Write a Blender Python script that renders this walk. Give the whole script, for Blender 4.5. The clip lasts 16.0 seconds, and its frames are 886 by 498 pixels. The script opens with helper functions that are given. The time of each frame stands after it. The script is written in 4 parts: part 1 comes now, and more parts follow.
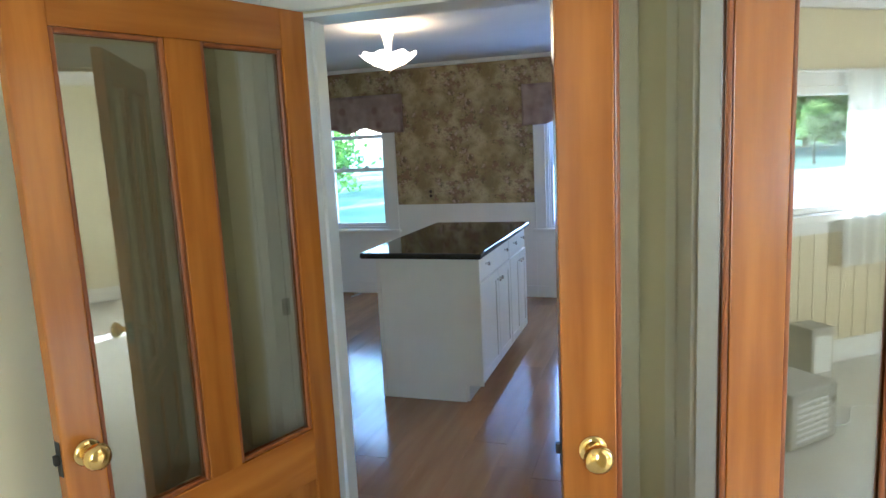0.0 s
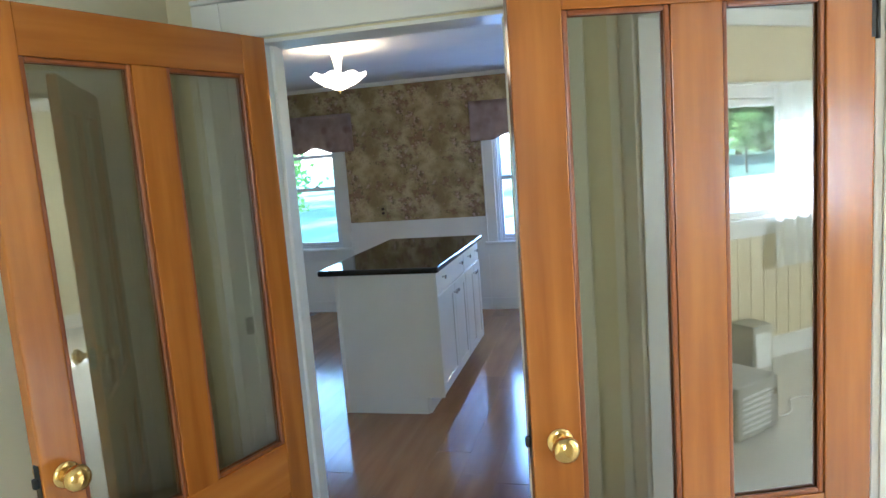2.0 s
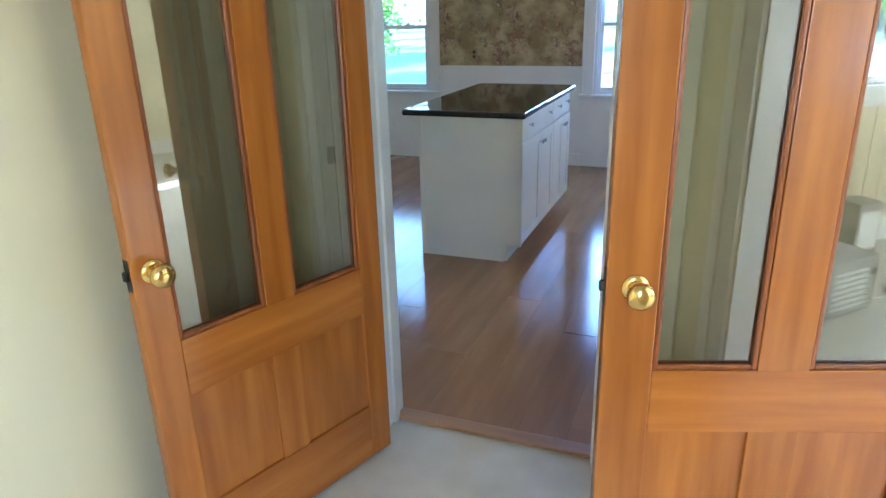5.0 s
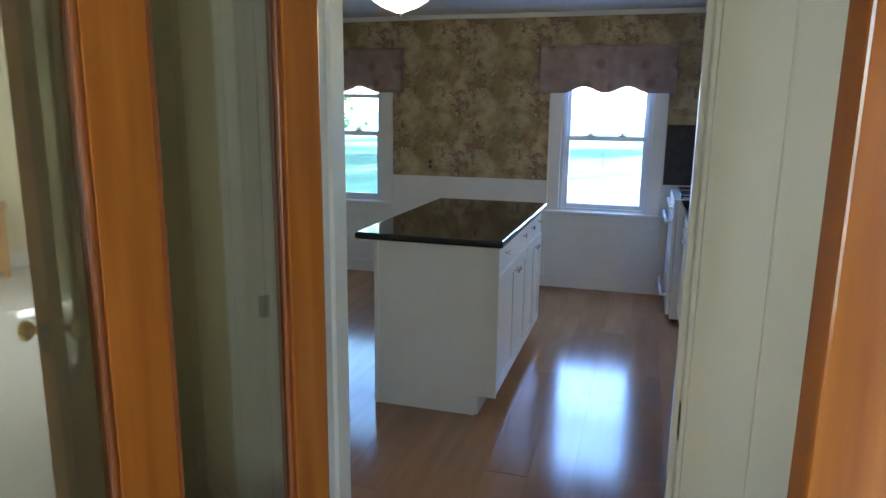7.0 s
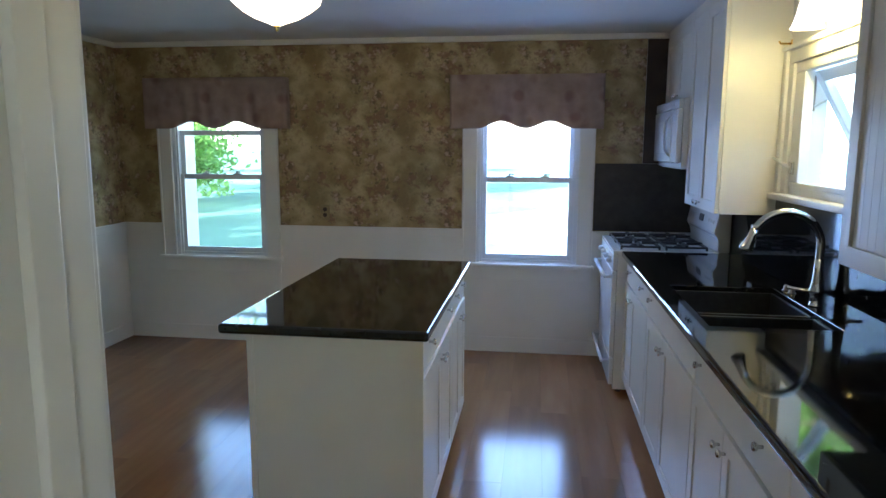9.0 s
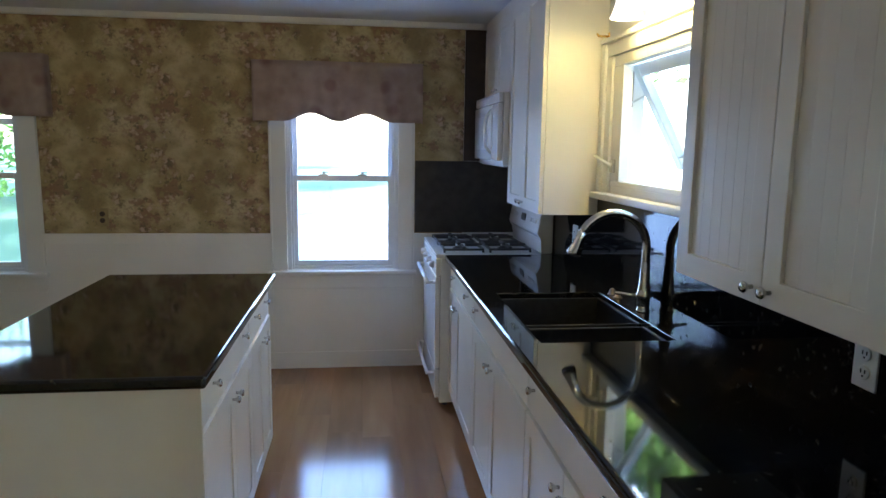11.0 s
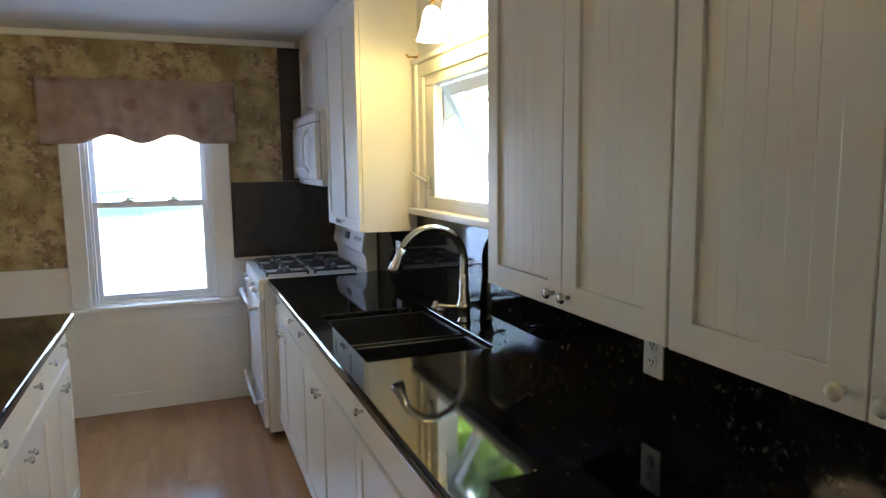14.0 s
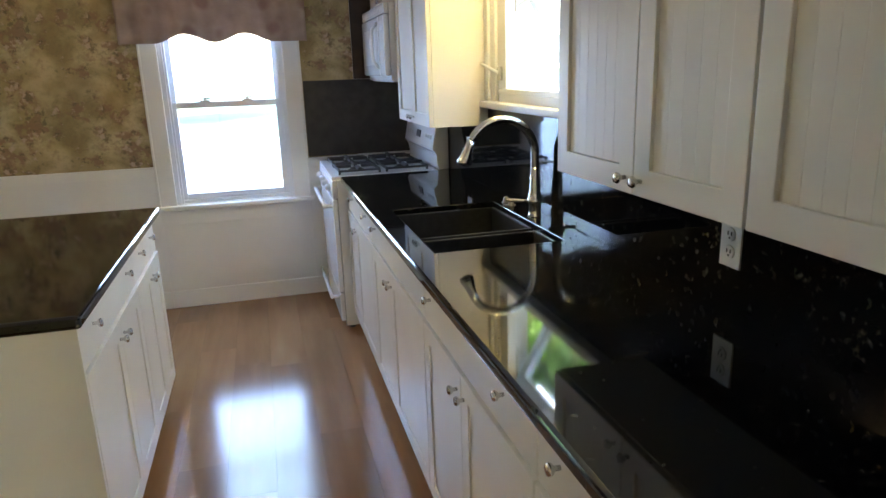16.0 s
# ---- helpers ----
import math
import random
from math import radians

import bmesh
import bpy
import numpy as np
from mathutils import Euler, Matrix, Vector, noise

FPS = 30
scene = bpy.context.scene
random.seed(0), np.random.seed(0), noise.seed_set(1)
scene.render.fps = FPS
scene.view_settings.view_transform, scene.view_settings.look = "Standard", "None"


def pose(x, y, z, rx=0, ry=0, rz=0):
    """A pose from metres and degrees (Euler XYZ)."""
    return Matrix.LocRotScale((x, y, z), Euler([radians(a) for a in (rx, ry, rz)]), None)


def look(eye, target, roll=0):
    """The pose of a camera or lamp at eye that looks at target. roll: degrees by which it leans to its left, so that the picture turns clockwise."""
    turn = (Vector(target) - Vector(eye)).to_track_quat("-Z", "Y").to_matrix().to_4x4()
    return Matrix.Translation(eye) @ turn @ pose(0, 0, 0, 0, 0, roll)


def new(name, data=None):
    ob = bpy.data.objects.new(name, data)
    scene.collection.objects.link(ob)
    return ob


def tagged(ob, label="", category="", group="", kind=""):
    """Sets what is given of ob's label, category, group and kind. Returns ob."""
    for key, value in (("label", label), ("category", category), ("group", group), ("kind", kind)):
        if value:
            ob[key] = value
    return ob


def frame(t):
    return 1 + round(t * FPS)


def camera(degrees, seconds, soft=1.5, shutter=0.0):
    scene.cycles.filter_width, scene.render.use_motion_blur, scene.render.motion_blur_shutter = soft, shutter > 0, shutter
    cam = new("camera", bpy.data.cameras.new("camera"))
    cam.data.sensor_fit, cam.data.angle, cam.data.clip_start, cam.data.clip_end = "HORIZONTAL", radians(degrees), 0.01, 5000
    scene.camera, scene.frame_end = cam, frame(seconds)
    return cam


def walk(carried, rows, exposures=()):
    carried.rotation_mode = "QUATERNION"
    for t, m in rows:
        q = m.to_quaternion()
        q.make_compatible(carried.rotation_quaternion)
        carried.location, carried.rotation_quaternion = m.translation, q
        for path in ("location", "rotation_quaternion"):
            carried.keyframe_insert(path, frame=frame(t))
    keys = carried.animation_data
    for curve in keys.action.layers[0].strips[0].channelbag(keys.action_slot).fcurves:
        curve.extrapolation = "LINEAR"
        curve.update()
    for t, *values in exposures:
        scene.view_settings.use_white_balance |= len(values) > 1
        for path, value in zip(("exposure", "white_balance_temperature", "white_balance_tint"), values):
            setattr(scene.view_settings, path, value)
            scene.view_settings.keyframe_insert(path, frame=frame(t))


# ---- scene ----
cam = camera(66.8, 16.0)
PATH = [
    (0, (0.279, 0.162, 1.552), (-0.345, 2.036, 1.239), -2.8),
    (0.5, (0.279, 0.123, 1.557), (-0.215, 2.037, 1.253), -3.5),
    (1, (0.27, 0.102, 1.558), (-0.147, 2.036, 1.267), -4.5),
    (1.5, (0.257, 0.079, 1.561), (-0.182, 2.01, 1.281), -4.3),
    (2, (0.263, 0.068, 1.552), (-0.216, 1.99, 1.28), -4.3),
    (2.5, (0.262, 0.061, 1.525), (-0.247, 1.964, 1.181), -4.3),
    (3, (0.268, 0.057, 1.49), (-0.232, 1.929, 0.993), -3.8),
    (3.2, (0.263, 0.056, 1.481), (-0.245, 1.906, 0.916), -3.3),
    (5.3, (0.247, 0.162, 1.481), (-0.51, 1.885, 0.807), -1.6),
    (5.5, (0.226, 0.196, 1.496), (-0.575, 1.926, 0.892), -1.3),
    (6, (0.088, 0.33, 1.515), (-0.746, 2.09, 1.061), -0.5),
    (6.5, (0.003, 0.48, 1.543), (-0.687, 2.308, 1.136), 0.8),
    (7, (-0.099, 0.756, 1.51), (-0.657, 2.635, 1.11), 0.7),
    (7.5, (-0.174, 1.016, 1.513), (-0.699, 2.911, 1.148), 0.4),
    (8, (-0.26, 1.251, 1.509), (-0.646, 3.183, 1.163), 0.6),
    (8.2, (-0.29, 1.323, 1.537), (-0.576, 3.274, 1.202), 0.8),
    (10.3, (-0.381, 2.028, 1.527), (-0.64, 3.993, 1.259), -0.5),
    (10.5, (-0.332, 2.055, 1.517), (-0.488, 4.031, 1.246), -0.3),
    (11, (-0.299, 2.043, 1.523), (-0.06, 4.006, 1.223), 0.8),
    (11.5, (-0.271, 2.036, 1.526), (0.213, 3.955, 1.239), 0.7),
    (12, (-0.268, 2.031, 1.525), (0.306, 3.927, 1.248), 0.2),
    (12.5, (-0.271, 2.031, 1.531), (0.343, 3.915, 1.26), -0.4),
    (13, (-0.275, 2.029, 1.532), (0.366, 3.905, 1.268), -0.4),
    (13.5, (-0.271, 2.029, 1.536), (0.396, 3.898, 1.281), -0.6),
    (14, (-0.262, 2.041, 1.534), (0.462, 3.889, 1.282), -0.7),
    (14.5, (-0.266, 2.041, 1.525), (0.453, 3.886, 1.241), -0.9),
    (15, (-0.254, 2.043, 1.504), (0.401, 3.898, 1.145), -1.3),
    (15.5, (-0.245, 2.04, 1.486), (0.347, 3.894, 1.028), -1.5),
    (16, (-0.231, 2.054, 1.48), (0.257, 3.923, 0.961), -1.9),
]
walk(cam, [(t, look(eye, target, roll)) for t, eye, target, roll in PATH],
     exposures=[(0, 3.85, 5150, 10), (3.0, 3.85, 5000, 10), (5.5, 4.05, 5050, 10), (7.0, 3.45, 5250, 10), (8.0, 3.38, 5450, 10), (10.5, 3.38, 5750, 10), (12.5, 3.58, 6800, 10), (14.5, 3.8, 7050, 10), (16, 4.08, 6750, 10)])
SKY_STRENGTH, SUN_STRENGTH, LAMP_GLOW = 0.15, 5.0, 0.3
HALL_WATTS, KITCHEN_WATTS, SIDE_WATTS, SINK_WATTS = 1.25, 1.15, 12.0, 0.5
CEILING_LAMP_WATTS, WALL_LAMP_WATTS = 0.9, 0.28

# ---------- world and large lights ----------
world = bpy.data.worlds.new("sky_world")
scene.world = world
world.use_nodes = True
wn = world.node_tree
sky = wn.nodes.new("ShaderNodeTexSky")
sky.sky_type = "NISHITA"
sky.sun_disc = False
sky.sun_elevation = radians(26)
sky.sun_rotation = radians(202.5)
wn.links.new(sky.outputs["Color"], wn.nodes["Background"].inputs["Color"])
wn.nodes["Background"].inputs["Strength"].default_value = SKY_STRENGTH

sun = new("sun", bpy.data.lights.new("sun", "SUN"))
sun.data.energy = SUN_STRENGTH
sun.data.angle = radians(0.5)
sun.data.color = (1.0, 0.97, 0.92)
sun.matrix_world = look((-3.9, -9.4, 5.0), (0, 0, 0))


def window_light(name, place, turn, width, height, watts, colour):
    """An area lamp in a window's or an added opening, for the sky's light. turn: the heading it shines to, in degrees
    from +y.
    """
    light = new(name, bpy.data.lights.new(name, "AREA"))
    light.data.shape, light.data.size, light.data.size_y = "RECTANGLE", width, height
    light.data.energy, light.data.color = watts, colour
    light.matrix_world = pose(*place, 90, 0, turn)
    return light


# Fill lamp added behind the view; no window is known in this hall wall.
window_light("hall_fill_light", (0.93, -1.1, 1.35), 90, 0.8, 1.3, 1.35 * HALL_WATTS, (1.0, 0.92, 0.76))
# Lamp added in an unseen opening, to brighten the side room and hall.
window_light("side_fill_light", (3.3, 2.56, 1.4), 180, 1.7, 1.15, SIDE_WATTS, (1.0, 0.93, 0.78))
window_light("sink_window_light", (0.975, 4.4, 1.905), 90, 1.0, 0.025, SINK_WATTS, (0.6, 0.74, 1.0))
window_light("far_window_light_1", (-2.81, 6.72, 1.3), 180, 0.7, 1.15, KITCHEN_WATTS * 0.15, (0.55, 0.75, 1.0))
window_light("far_window_light_2", (-0.425, 6.72, 1.3), 180, 0.7, 1.15, KITCHEN_WATTS * 1.6, (0.38, 0.53, 1.0))


def lamp(name, place, watts, colour, radius):
    light = new(name, bpy.data.lights.new(name, "POINT"))
    light.data.energy, light.data.color, light.data.shadow_soft_size = watts, colour, radius
    light.location = place
    return light


# ---------- materials ----------
def material(name):
    m = bpy.data.materials.new(name)
    m.use_nodes = True
    return m, m.node_tree.nodes, m.node_tree.links, m.node_tree.nodes["Principled BSDF"]


def ramp(nodes, stops):
    r = nodes.new("ShaderNodeValToRGB")
    e = r.color_ramp.elements
    while len(e) < len(stops):
        e.new(0.5)
    for el, (p, c) in zip(e, stops):
        el.position, el.color = p, (*c, 1)
    return r


def surface(name, low, high, scale=6.0, stretch=(1, 1, 1), rough=0.5, wear=0.08, bump=0.0, fine=90.0, metal=0.0,
            coat=0.0, random_shift=0.0, detail=6.0, spec=0.5):
    """Two colours mixed by noise at one scale, with fine relief and roughness that varies at another."""
    m, n, l, b = material(name)
    tc = n.new("ShaderNodeTexCoord")
    mp = n.new("ShaderNodeMapping")
    mp.inputs["Scale"].default_value = stretch
    l.new(tc.outputs["Object"], mp.inputs["Vector"])
    vec = mp.outputs["Vector"]
    if random_shift:
        info = n.new("ShaderNodeObjectInfo")
        mul = n.new("ShaderNodeVectorMath")
        mul.operation = "SCALE"
        mul.inputs[0].default_value = (37.0, 53.0, 29.0)
        l.new(info.outputs["Random"], mul.inputs["Scale"])
        add = n.new("ShaderNodeVectorMath")
        l.new(vec, add.inputs[0])
        l.new(mul.outputs[0], add.inputs[1])
        vec = add.outputs[0]
    t1 = n.new("ShaderNodeTexNoise")
    t1.inputs["Scale"].default_value, t1.inputs["Detail"].default_value = scale, detail
    l.new(vec, t1.inputs["Vector"])
    t2 = n.new("ShaderNodeTexNoise")
    t2.inputs["Scale"].default_value, t2.inputs["Detail"].default_value = fine, 3
    l.new(vec, t2.inputs["Vector"])
    r = ramp(n, [(0.3, low), (0.7, high)])
    l.new(t1.outputs["Fac"], r.inputs["Fac"])
    colour = r.outputs["Color"]
    if random_shift:
        hsv = n.new("ShaderNodeHueSaturation")
        mr = n.new("ShaderNodeMapRange")
        mr.inputs["To Min"].default_value, mr.inputs["To Max"].default_value = 1 - random_shift, 1 + random_shift
        l.new(info.outputs["Random"], mr.inputs["Value"])
        l.new(mr.outputs[0], hsv.inputs["Value"])
        l.new(colour, hsv.inputs["Color"])
        colour = hsv.outputs["Color"]
    l.new(colour, b.inputs["Base Color"])
    rr = n.new("ShaderNodeMapRange")
    rr.inputs["To Min"].default_value, rr.inputs["To Max"].default_value = max(0.02, rough - wear), rough + wear
    l.new(t1.outputs["Fac"], rr.inputs["Value"])
    l.new(rr.outputs[0], b.inputs["Roughness"])
    b.inputs["Metallic"].default_value = metal
    b.inputs["Coat Weight"].default_value = coat
    b.inputs["Coat Roughness"].default_value = 0.12
    b.inputs["Specular IOR Level"].default_value = spec
    if bump:
        bp = n.new("ShaderNodeBump")
        bp.inputs["Strength"].default_value, bp.inputs["Distance"].default_value = bump, 0.002
        l.new(t2.outputs["Fac"], bp.inputs["Height"])
        l.new(bp.outputs[0], b.inputs["Normal"])
    return m


def glow(name, colour, strength):
    m, n, l, b = material(name)
    b.inputs["Base Color"].default_value = (*colour, 1)
    b.inputs["Emission Color"].default_value = (*colour, 1)
    b.inputs["Emission Strength"].default_value = strength
    b.inputs["Roughness"].default_value = 0.3
    return m


def clear_glass(name, tint=(1, 1, 1), gloss=0.045):
    """A thin pane: straight through, with a mirror's reflection that grows towards grazing angles."""
    m, n, l, b = material(name)
    out = n["Material Output"]
    n.remove(b)
    tr = n.new("ShaderNodeBsdfTransparent")
    tr.inputs["Color"].default_value = (*tint, 1)
    gl = n.new("ShaderNodeBsdfGlossy")
    gl.inputs["Roughness"].default_value = 0.0
    lw = n.new("ShaderNodeLayerWeight")
    lw.inputs["Blend"].default_value = 0.5
    pw = n.new("ShaderNodeMath")
    pw.operation = "POWER"
    pw.inputs[1].default_value = 5.0
    l.new(lw.outputs["Facing"], pw.inputs[0])
    fr = n.new("ShaderNodeMath")
    fr.operation = "MULTIPLY_ADD"
    fr.inputs[1].default_value, fr.inputs[2].default_value = 0.9, gloss
    l.new(pw.outputs[0], fr.inputs[0])
    mx = n.new("ShaderNodeMixShader")
    l.new(fr.outputs[0], mx.inputs["Fac"])
    l.new(tr.outputs[0], mx.inputs[1])
    l.new(gl.outputs[0], mx.inputs[2])
    l.new(mx.outputs[0], out.inputs["Surface"])
    return m


def wallpaper_material():
    """A printed scene that repeats every 0.70 m along the wall and 0.53 m up it: pale hills, olive thickets, flower clusters."""
    m, n, l, b = material("scenic_wallpaper")
    tc = n.new("ShaderNodeTexCoord")
    sep = n.new("ShaderNodeSeparateXYZ")
    l.new(tc.outputs["Object"], sep.inputs[0])

    def calc(op, a, c):
        k = n.new("ShaderNodeMath")
        k.operation = op
        for socket, v in zip(k.inputs, (a, c)):
            if isinstance(v, (int, float)):
                socket.default_value = v
            elif v is not None:
                l.new(v, socket)
        return k.outputs[0]
    along = calc("ADD", sep.outputs[0], sep.outputs[1])
    rings = []
    for value, period in ((along, 0.70), (sep.outputs[2], 0.53)):
        turn = calc("MULTIPLY", value, 2 * math.pi / period)
        rings += [calc("MULTIPLY", calc(op, turn, None), period / (2 * math.pi)) for op in ("COSINE", "SINE")]
    place = n.new("ShaderNodeCombineXYZ")
    for k in range(3):
        l.new(rings[k], place.inputs[k])

    def noise_at(scale, detail, rough, shift, distort=0.0):
        t = n.new("ShaderNodeTexNoise")
        t.noise_dimensions = "4D"
        t.inputs["Scale"].default_value, t.inputs["Detail"].default_value = scale, detail
        t.inputs["Roughness"].default_value, t.inputs["Distortion"].default_value = rough, distort
        l.new(place.outputs[0], t.inputs["Vector"])
        l.new(calc("ADD", rings[3], shift), t.inputs["W"])
        return t.outputs["Fac"]

    def blend(a, colour, mask):
        mx = n.new("ShaderNodeMix")
        mx.data_type = "RGBA"
        l.new(mask, mx.inputs["Factor"])
        l.new(a, mx.inputs["A"])
        mx.inputs["B"].default_value = (*colour, 1)
        return mx.outputs["Result"]

    def mask_of(value, low, high, top=1.0):
        r = ramp(n, [(low, (0, 0, 0)), (high, (top, top, top))])
        l.new(value, r.inputs["Fac"])
        return r.outputs["Color"]
    base = ramp(n, [(0.34, (0.28, 0.21, 0.09)), (0.45, (0.35, 0.275, 0.128)), (0.54, (0.43, 0.345, 0.178)), (0.64, (0.52, 0.43, 0.245))])
    l.new(noise_at(5.5, 3, 0.5, 0.0, 0.4), base.inputs["Fac"])
    colour = base.outputs["Color"]
    thicket = noise_at(7, 6, 0.62, 3.1, 0.5)
    colour = blend(colour, (0.17, 0.145, 0.06), mask_of(thicket, 0.5, 0.64, 0.6))
    cluster = noise_at(6, 4, 0.6, 7.7, 0.3)
    where = mask_of(cluster, 0.5, 0.57)
    for scale, shift, low, tint, top in ((13, 1.3, 0.47, (0.24, 0.125, 0.08), 0.7), (26, 5.2, 0.54, (0.11, 0.095, 0.045), 0.7), (24, 9.4, 0.56, (0.52, 0.4, 0.3), 0.85)):
        colour = blend(colour, tint, calc("MULTIPLY", where, mask_of(noise_at(scale, 3, 0.6, shift), low, low + 0.06, top)))
    grain = noise_at(48, 4, 0.7, 11.0)
    colour = blend(colour, (0.18, 0.145, 0.07), mask_of(grain, 0.5, 0.72, 0.4))
    l.new(colour, b.inputs["Base Color"])
    b.inputs["Roughness"].default_value = 0.55
    bp = n.new("ShaderNodeBump")
    bp.inputs["Strength"].default_value, bp.inputs["Distance"].default_value = 0.12, 0.002
    l.new(grain, bp.inputs["Height"])
    l.new(bp.outputs[0], b.inputs["Normal"])
    return m


def granite_material(name, ior):
    m, n, l, b = material(name)
    tc = n.new("ShaderNodeTexCoord")
    v = n.new("ShaderNodeTexVoronoi")
    v.inputs["Scale"].default_value = 55
    l.new(tc.outputs["Object"], v.inputs["Vector"])
    t = n.new("ShaderNodeTexNoise")
    t.inputs["Scale"].default_value, t.inputs["Detail"].default_value = 48, 9
    l.new(tc.outputs["Object"], t.inputs["Vector"])
    r = ramp(n, [(0.48, (0.004, 0.004, 0.004)), (0.58, (0.009, 0.008, 0.006)), (0.66, (0.03, 0.028, 0.021)), (0.74, (0.1, 0.095, 0.075))])
    l.new(t.outputs["Fac"], r.inputs["Fac"])
    l.new(r.outputs["Color"], b.inputs["Base Color"])
    rr = ramp(n, [(0.0, (0.03, 0.03, 0.03)), (1.0, (0.07, 0.07, 0.07))])
    l.new(v.outputs["Distance"], rr.inputs["Fac"])
    l.new(rr.outputs["Color"], b.inputs["Roughness"])
    b.inputs["IOR"].default_value = ior
    return m


WOOD = surface("amber_fir", (0.31, 0.093, 0.012), (0.485, 0.17, 0.022), 3.0, (7, 7, 0.55), 0.22, 0.06, 0.06, 60, coat=0.35, random_shift=0.07)
WOOD_DARK = surface("darker_fir_bead", (0.2, 0.05, 0.01), (0.34, 0.1, 0.02), 3.0, (7, 7, 0.55), 0.3, 0.06, 0.06, 60, coat=0.3, random_shift=0.07)
WOOD_RAIL = surface("amber_fir_crosswise", (0.31, 0.093, 0.012), (0.485, 0.17, 0.022), 3.0, (0.55, 7, 7), 0.22, 0.06, 0.06, 60, coat=0.35, random_shift=0.07)
WHITE = surface("white_satin_paint", (0.74, 0.74, 0.71), (0.82, 0.82, 0.79), 2.5, rough=0.36, bump=0.04, fine=45)
CABINET = surface("white_cabinet_paint", (0.76, 0.735, 0.67), (0.82, 0.8, 0.74), 3, rough=0.33, wear=0.05, bump=0.03, fine=70)
HALL_PAINT = surface("cream_wall_paint", (0.66, 0.6, 0.4), (0.72, 0.66, 0.46), 1.8, rough=0.6, bump=0.1, fine=160)
CEILING = surface("ceiling_paint", (0.7, 0.7, 0.68), (0.76, 0.76, 0.74), 2, rough=0.75, bump=0.12, fine=120)
PANEL = surface("yellowed_panelling", (0.6, 0.52, 0.34), (0.68, 0.6, 0.42), 2, (6, 6, 0.6), 0.5, bump=0.05)
LAMINATE = surface("maple_laminate", (0.285, 0.145, 0.062), (0.355, 0.19, 0.086), 2.0, (7, 0.8, 7), 0.15, 0.03, 0.01, 30, random_shift=0.13, spec=0.8)
VINYL = surface("pale_stone_vinyl", (0.5, 0.48, 0.43), (0.62, 0.6, 0.55), 5, rough=0.4, bump=0.05, fine=60)
THRESHOLD = surface("oak_strip", (0.28, 0.14, 0.06), (0.38, 0.2, 0.09), 4, (0.7, 9, 9), 0.35)
BRASS = surface("polished_brass", (0.78, 0.52, 0.16), (0.86, 0.62, 0.24), 12, rough=0.13, wear=0.05, metal=1.0)
DARK_METAL = surface("blackened_steel", (0.03, 0.03, 0.03), (0.06, 0.06, 0.055), 20, rough=0.45, metal=0.8)
CHROME = surface("brushed_nickel", (0.58, 0.57, 0.55), (0.7, 0.69, 0.67), 15, rough=0.15, wear=0.04, metal=1.0)
DULL_NICKEL = surface("dull_bronzed_nickel", (0.24, 0.21, 0.18), (0.34, 0.3, 0.26), 25, rough=0.32, metal=1.0)
DUSTY_STONE = surface("honed_dark_stone", (0.022, 0.019, 0.017), (0.05, 0.045, 0.04), 14, rough=0.5, bump=0.05, fine=120, detail=9)
GRANITE = granite_material("black_granite", 1.6)
SPLASH_GRANITE = granite_material("black_granite_splash", 1.4)
WALLPAPER = wallpaper_material()
FABRIC = surface("mauve_floral_fabric", (0.3, 0.22, 0.185), (0.48, 0.375, 0.32), 9, rough=0.9, bump=0.4, fine=260, detail=8)
fn, fl = FABRIC.node_tree.nodes, FABRIC.node_tree.links
bloom_place = fn.new("ShaderNodeTexCoord")
bloom = fn.new("ShaderNodeTexVoronoi")
bloom.inputs["Scale"].default_value = 6.5
fl.new(bloom_place.outputs["Object"], bloom.inputs["Vector"])
bloom_mask = ramp(fn, [(0.2, (0.7, 0.7, 0.7)), (0.36, (0, 0, 0))])
fl.new(bloom.outputs["Distance"], bloom_mask.inputs["Fac"])
bloom_mix = fn.new("ShaderNodeMix")
bloom_mix.data_type = "RGBA"
fl.new(bloom_mask.outputs["Color"], bloom_mix.inputs["Factor"])
fl.new(fn["Principled BSDF"].inputs["Base Color"].links[0].from_socket, bloom_mix.inputs["A"])
bloom_mix.inputs["B"].default_value = (0.2, 0.1, 0.095, 1)
fl.new(bloom_mix.outputs["Result"], fn["Principled BSDF"].inputs["Base Color"])
cloth_through = fn.new("ShaderNodeBsdfTranslucent")
cloth_through.inputs["Color"].default_value = (0.4, 0.3, 0.27, 1)
cloth_mix = fn.new("ShaderNodeMixShader")
cloth_mix.inputs["Fac"].default_value = 0.2
fl.new(fn["Principled BSDF"].outputs[0], cloth_mix.inputs[1])
fl.new(cloth_through.outputs[0], cloth_mix.inputs[2])
fl.new(cloth_mix.outputs[0], fn["Material Output"].inputs["Surface"])
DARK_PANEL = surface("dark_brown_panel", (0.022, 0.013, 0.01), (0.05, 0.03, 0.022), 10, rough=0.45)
ENAMEL = surface("white_enamel", (0.78, 0.78, 0.77), (0.84, 0.84, 0.83), 4, rough=0.18, wear=0.03)
VINYL_FRAME = surface("white_vinyl_frame", (0.72, 0.75, 0.77), (0.78, 0.8, 0.82), 4, rough=0.35)
IRON = surface("cast_iron", (0.03, 0.03, 0.032), (0.06, 0.06, 0.06), 30, rough=0.6, bump=0.3, fine=200)
BLACK_PLASTIC = surface("black_composite", (0.012, 0.012, 0.013), (0.025, 0.025, 0.026), 40, rough=0.38, bump=0.02, fine=300)
DARK_SLOT = surface("dark_slot", (0.01, 0.01, 0.01), (0.02, 0.02, 0.02), 30, rough=0.7)
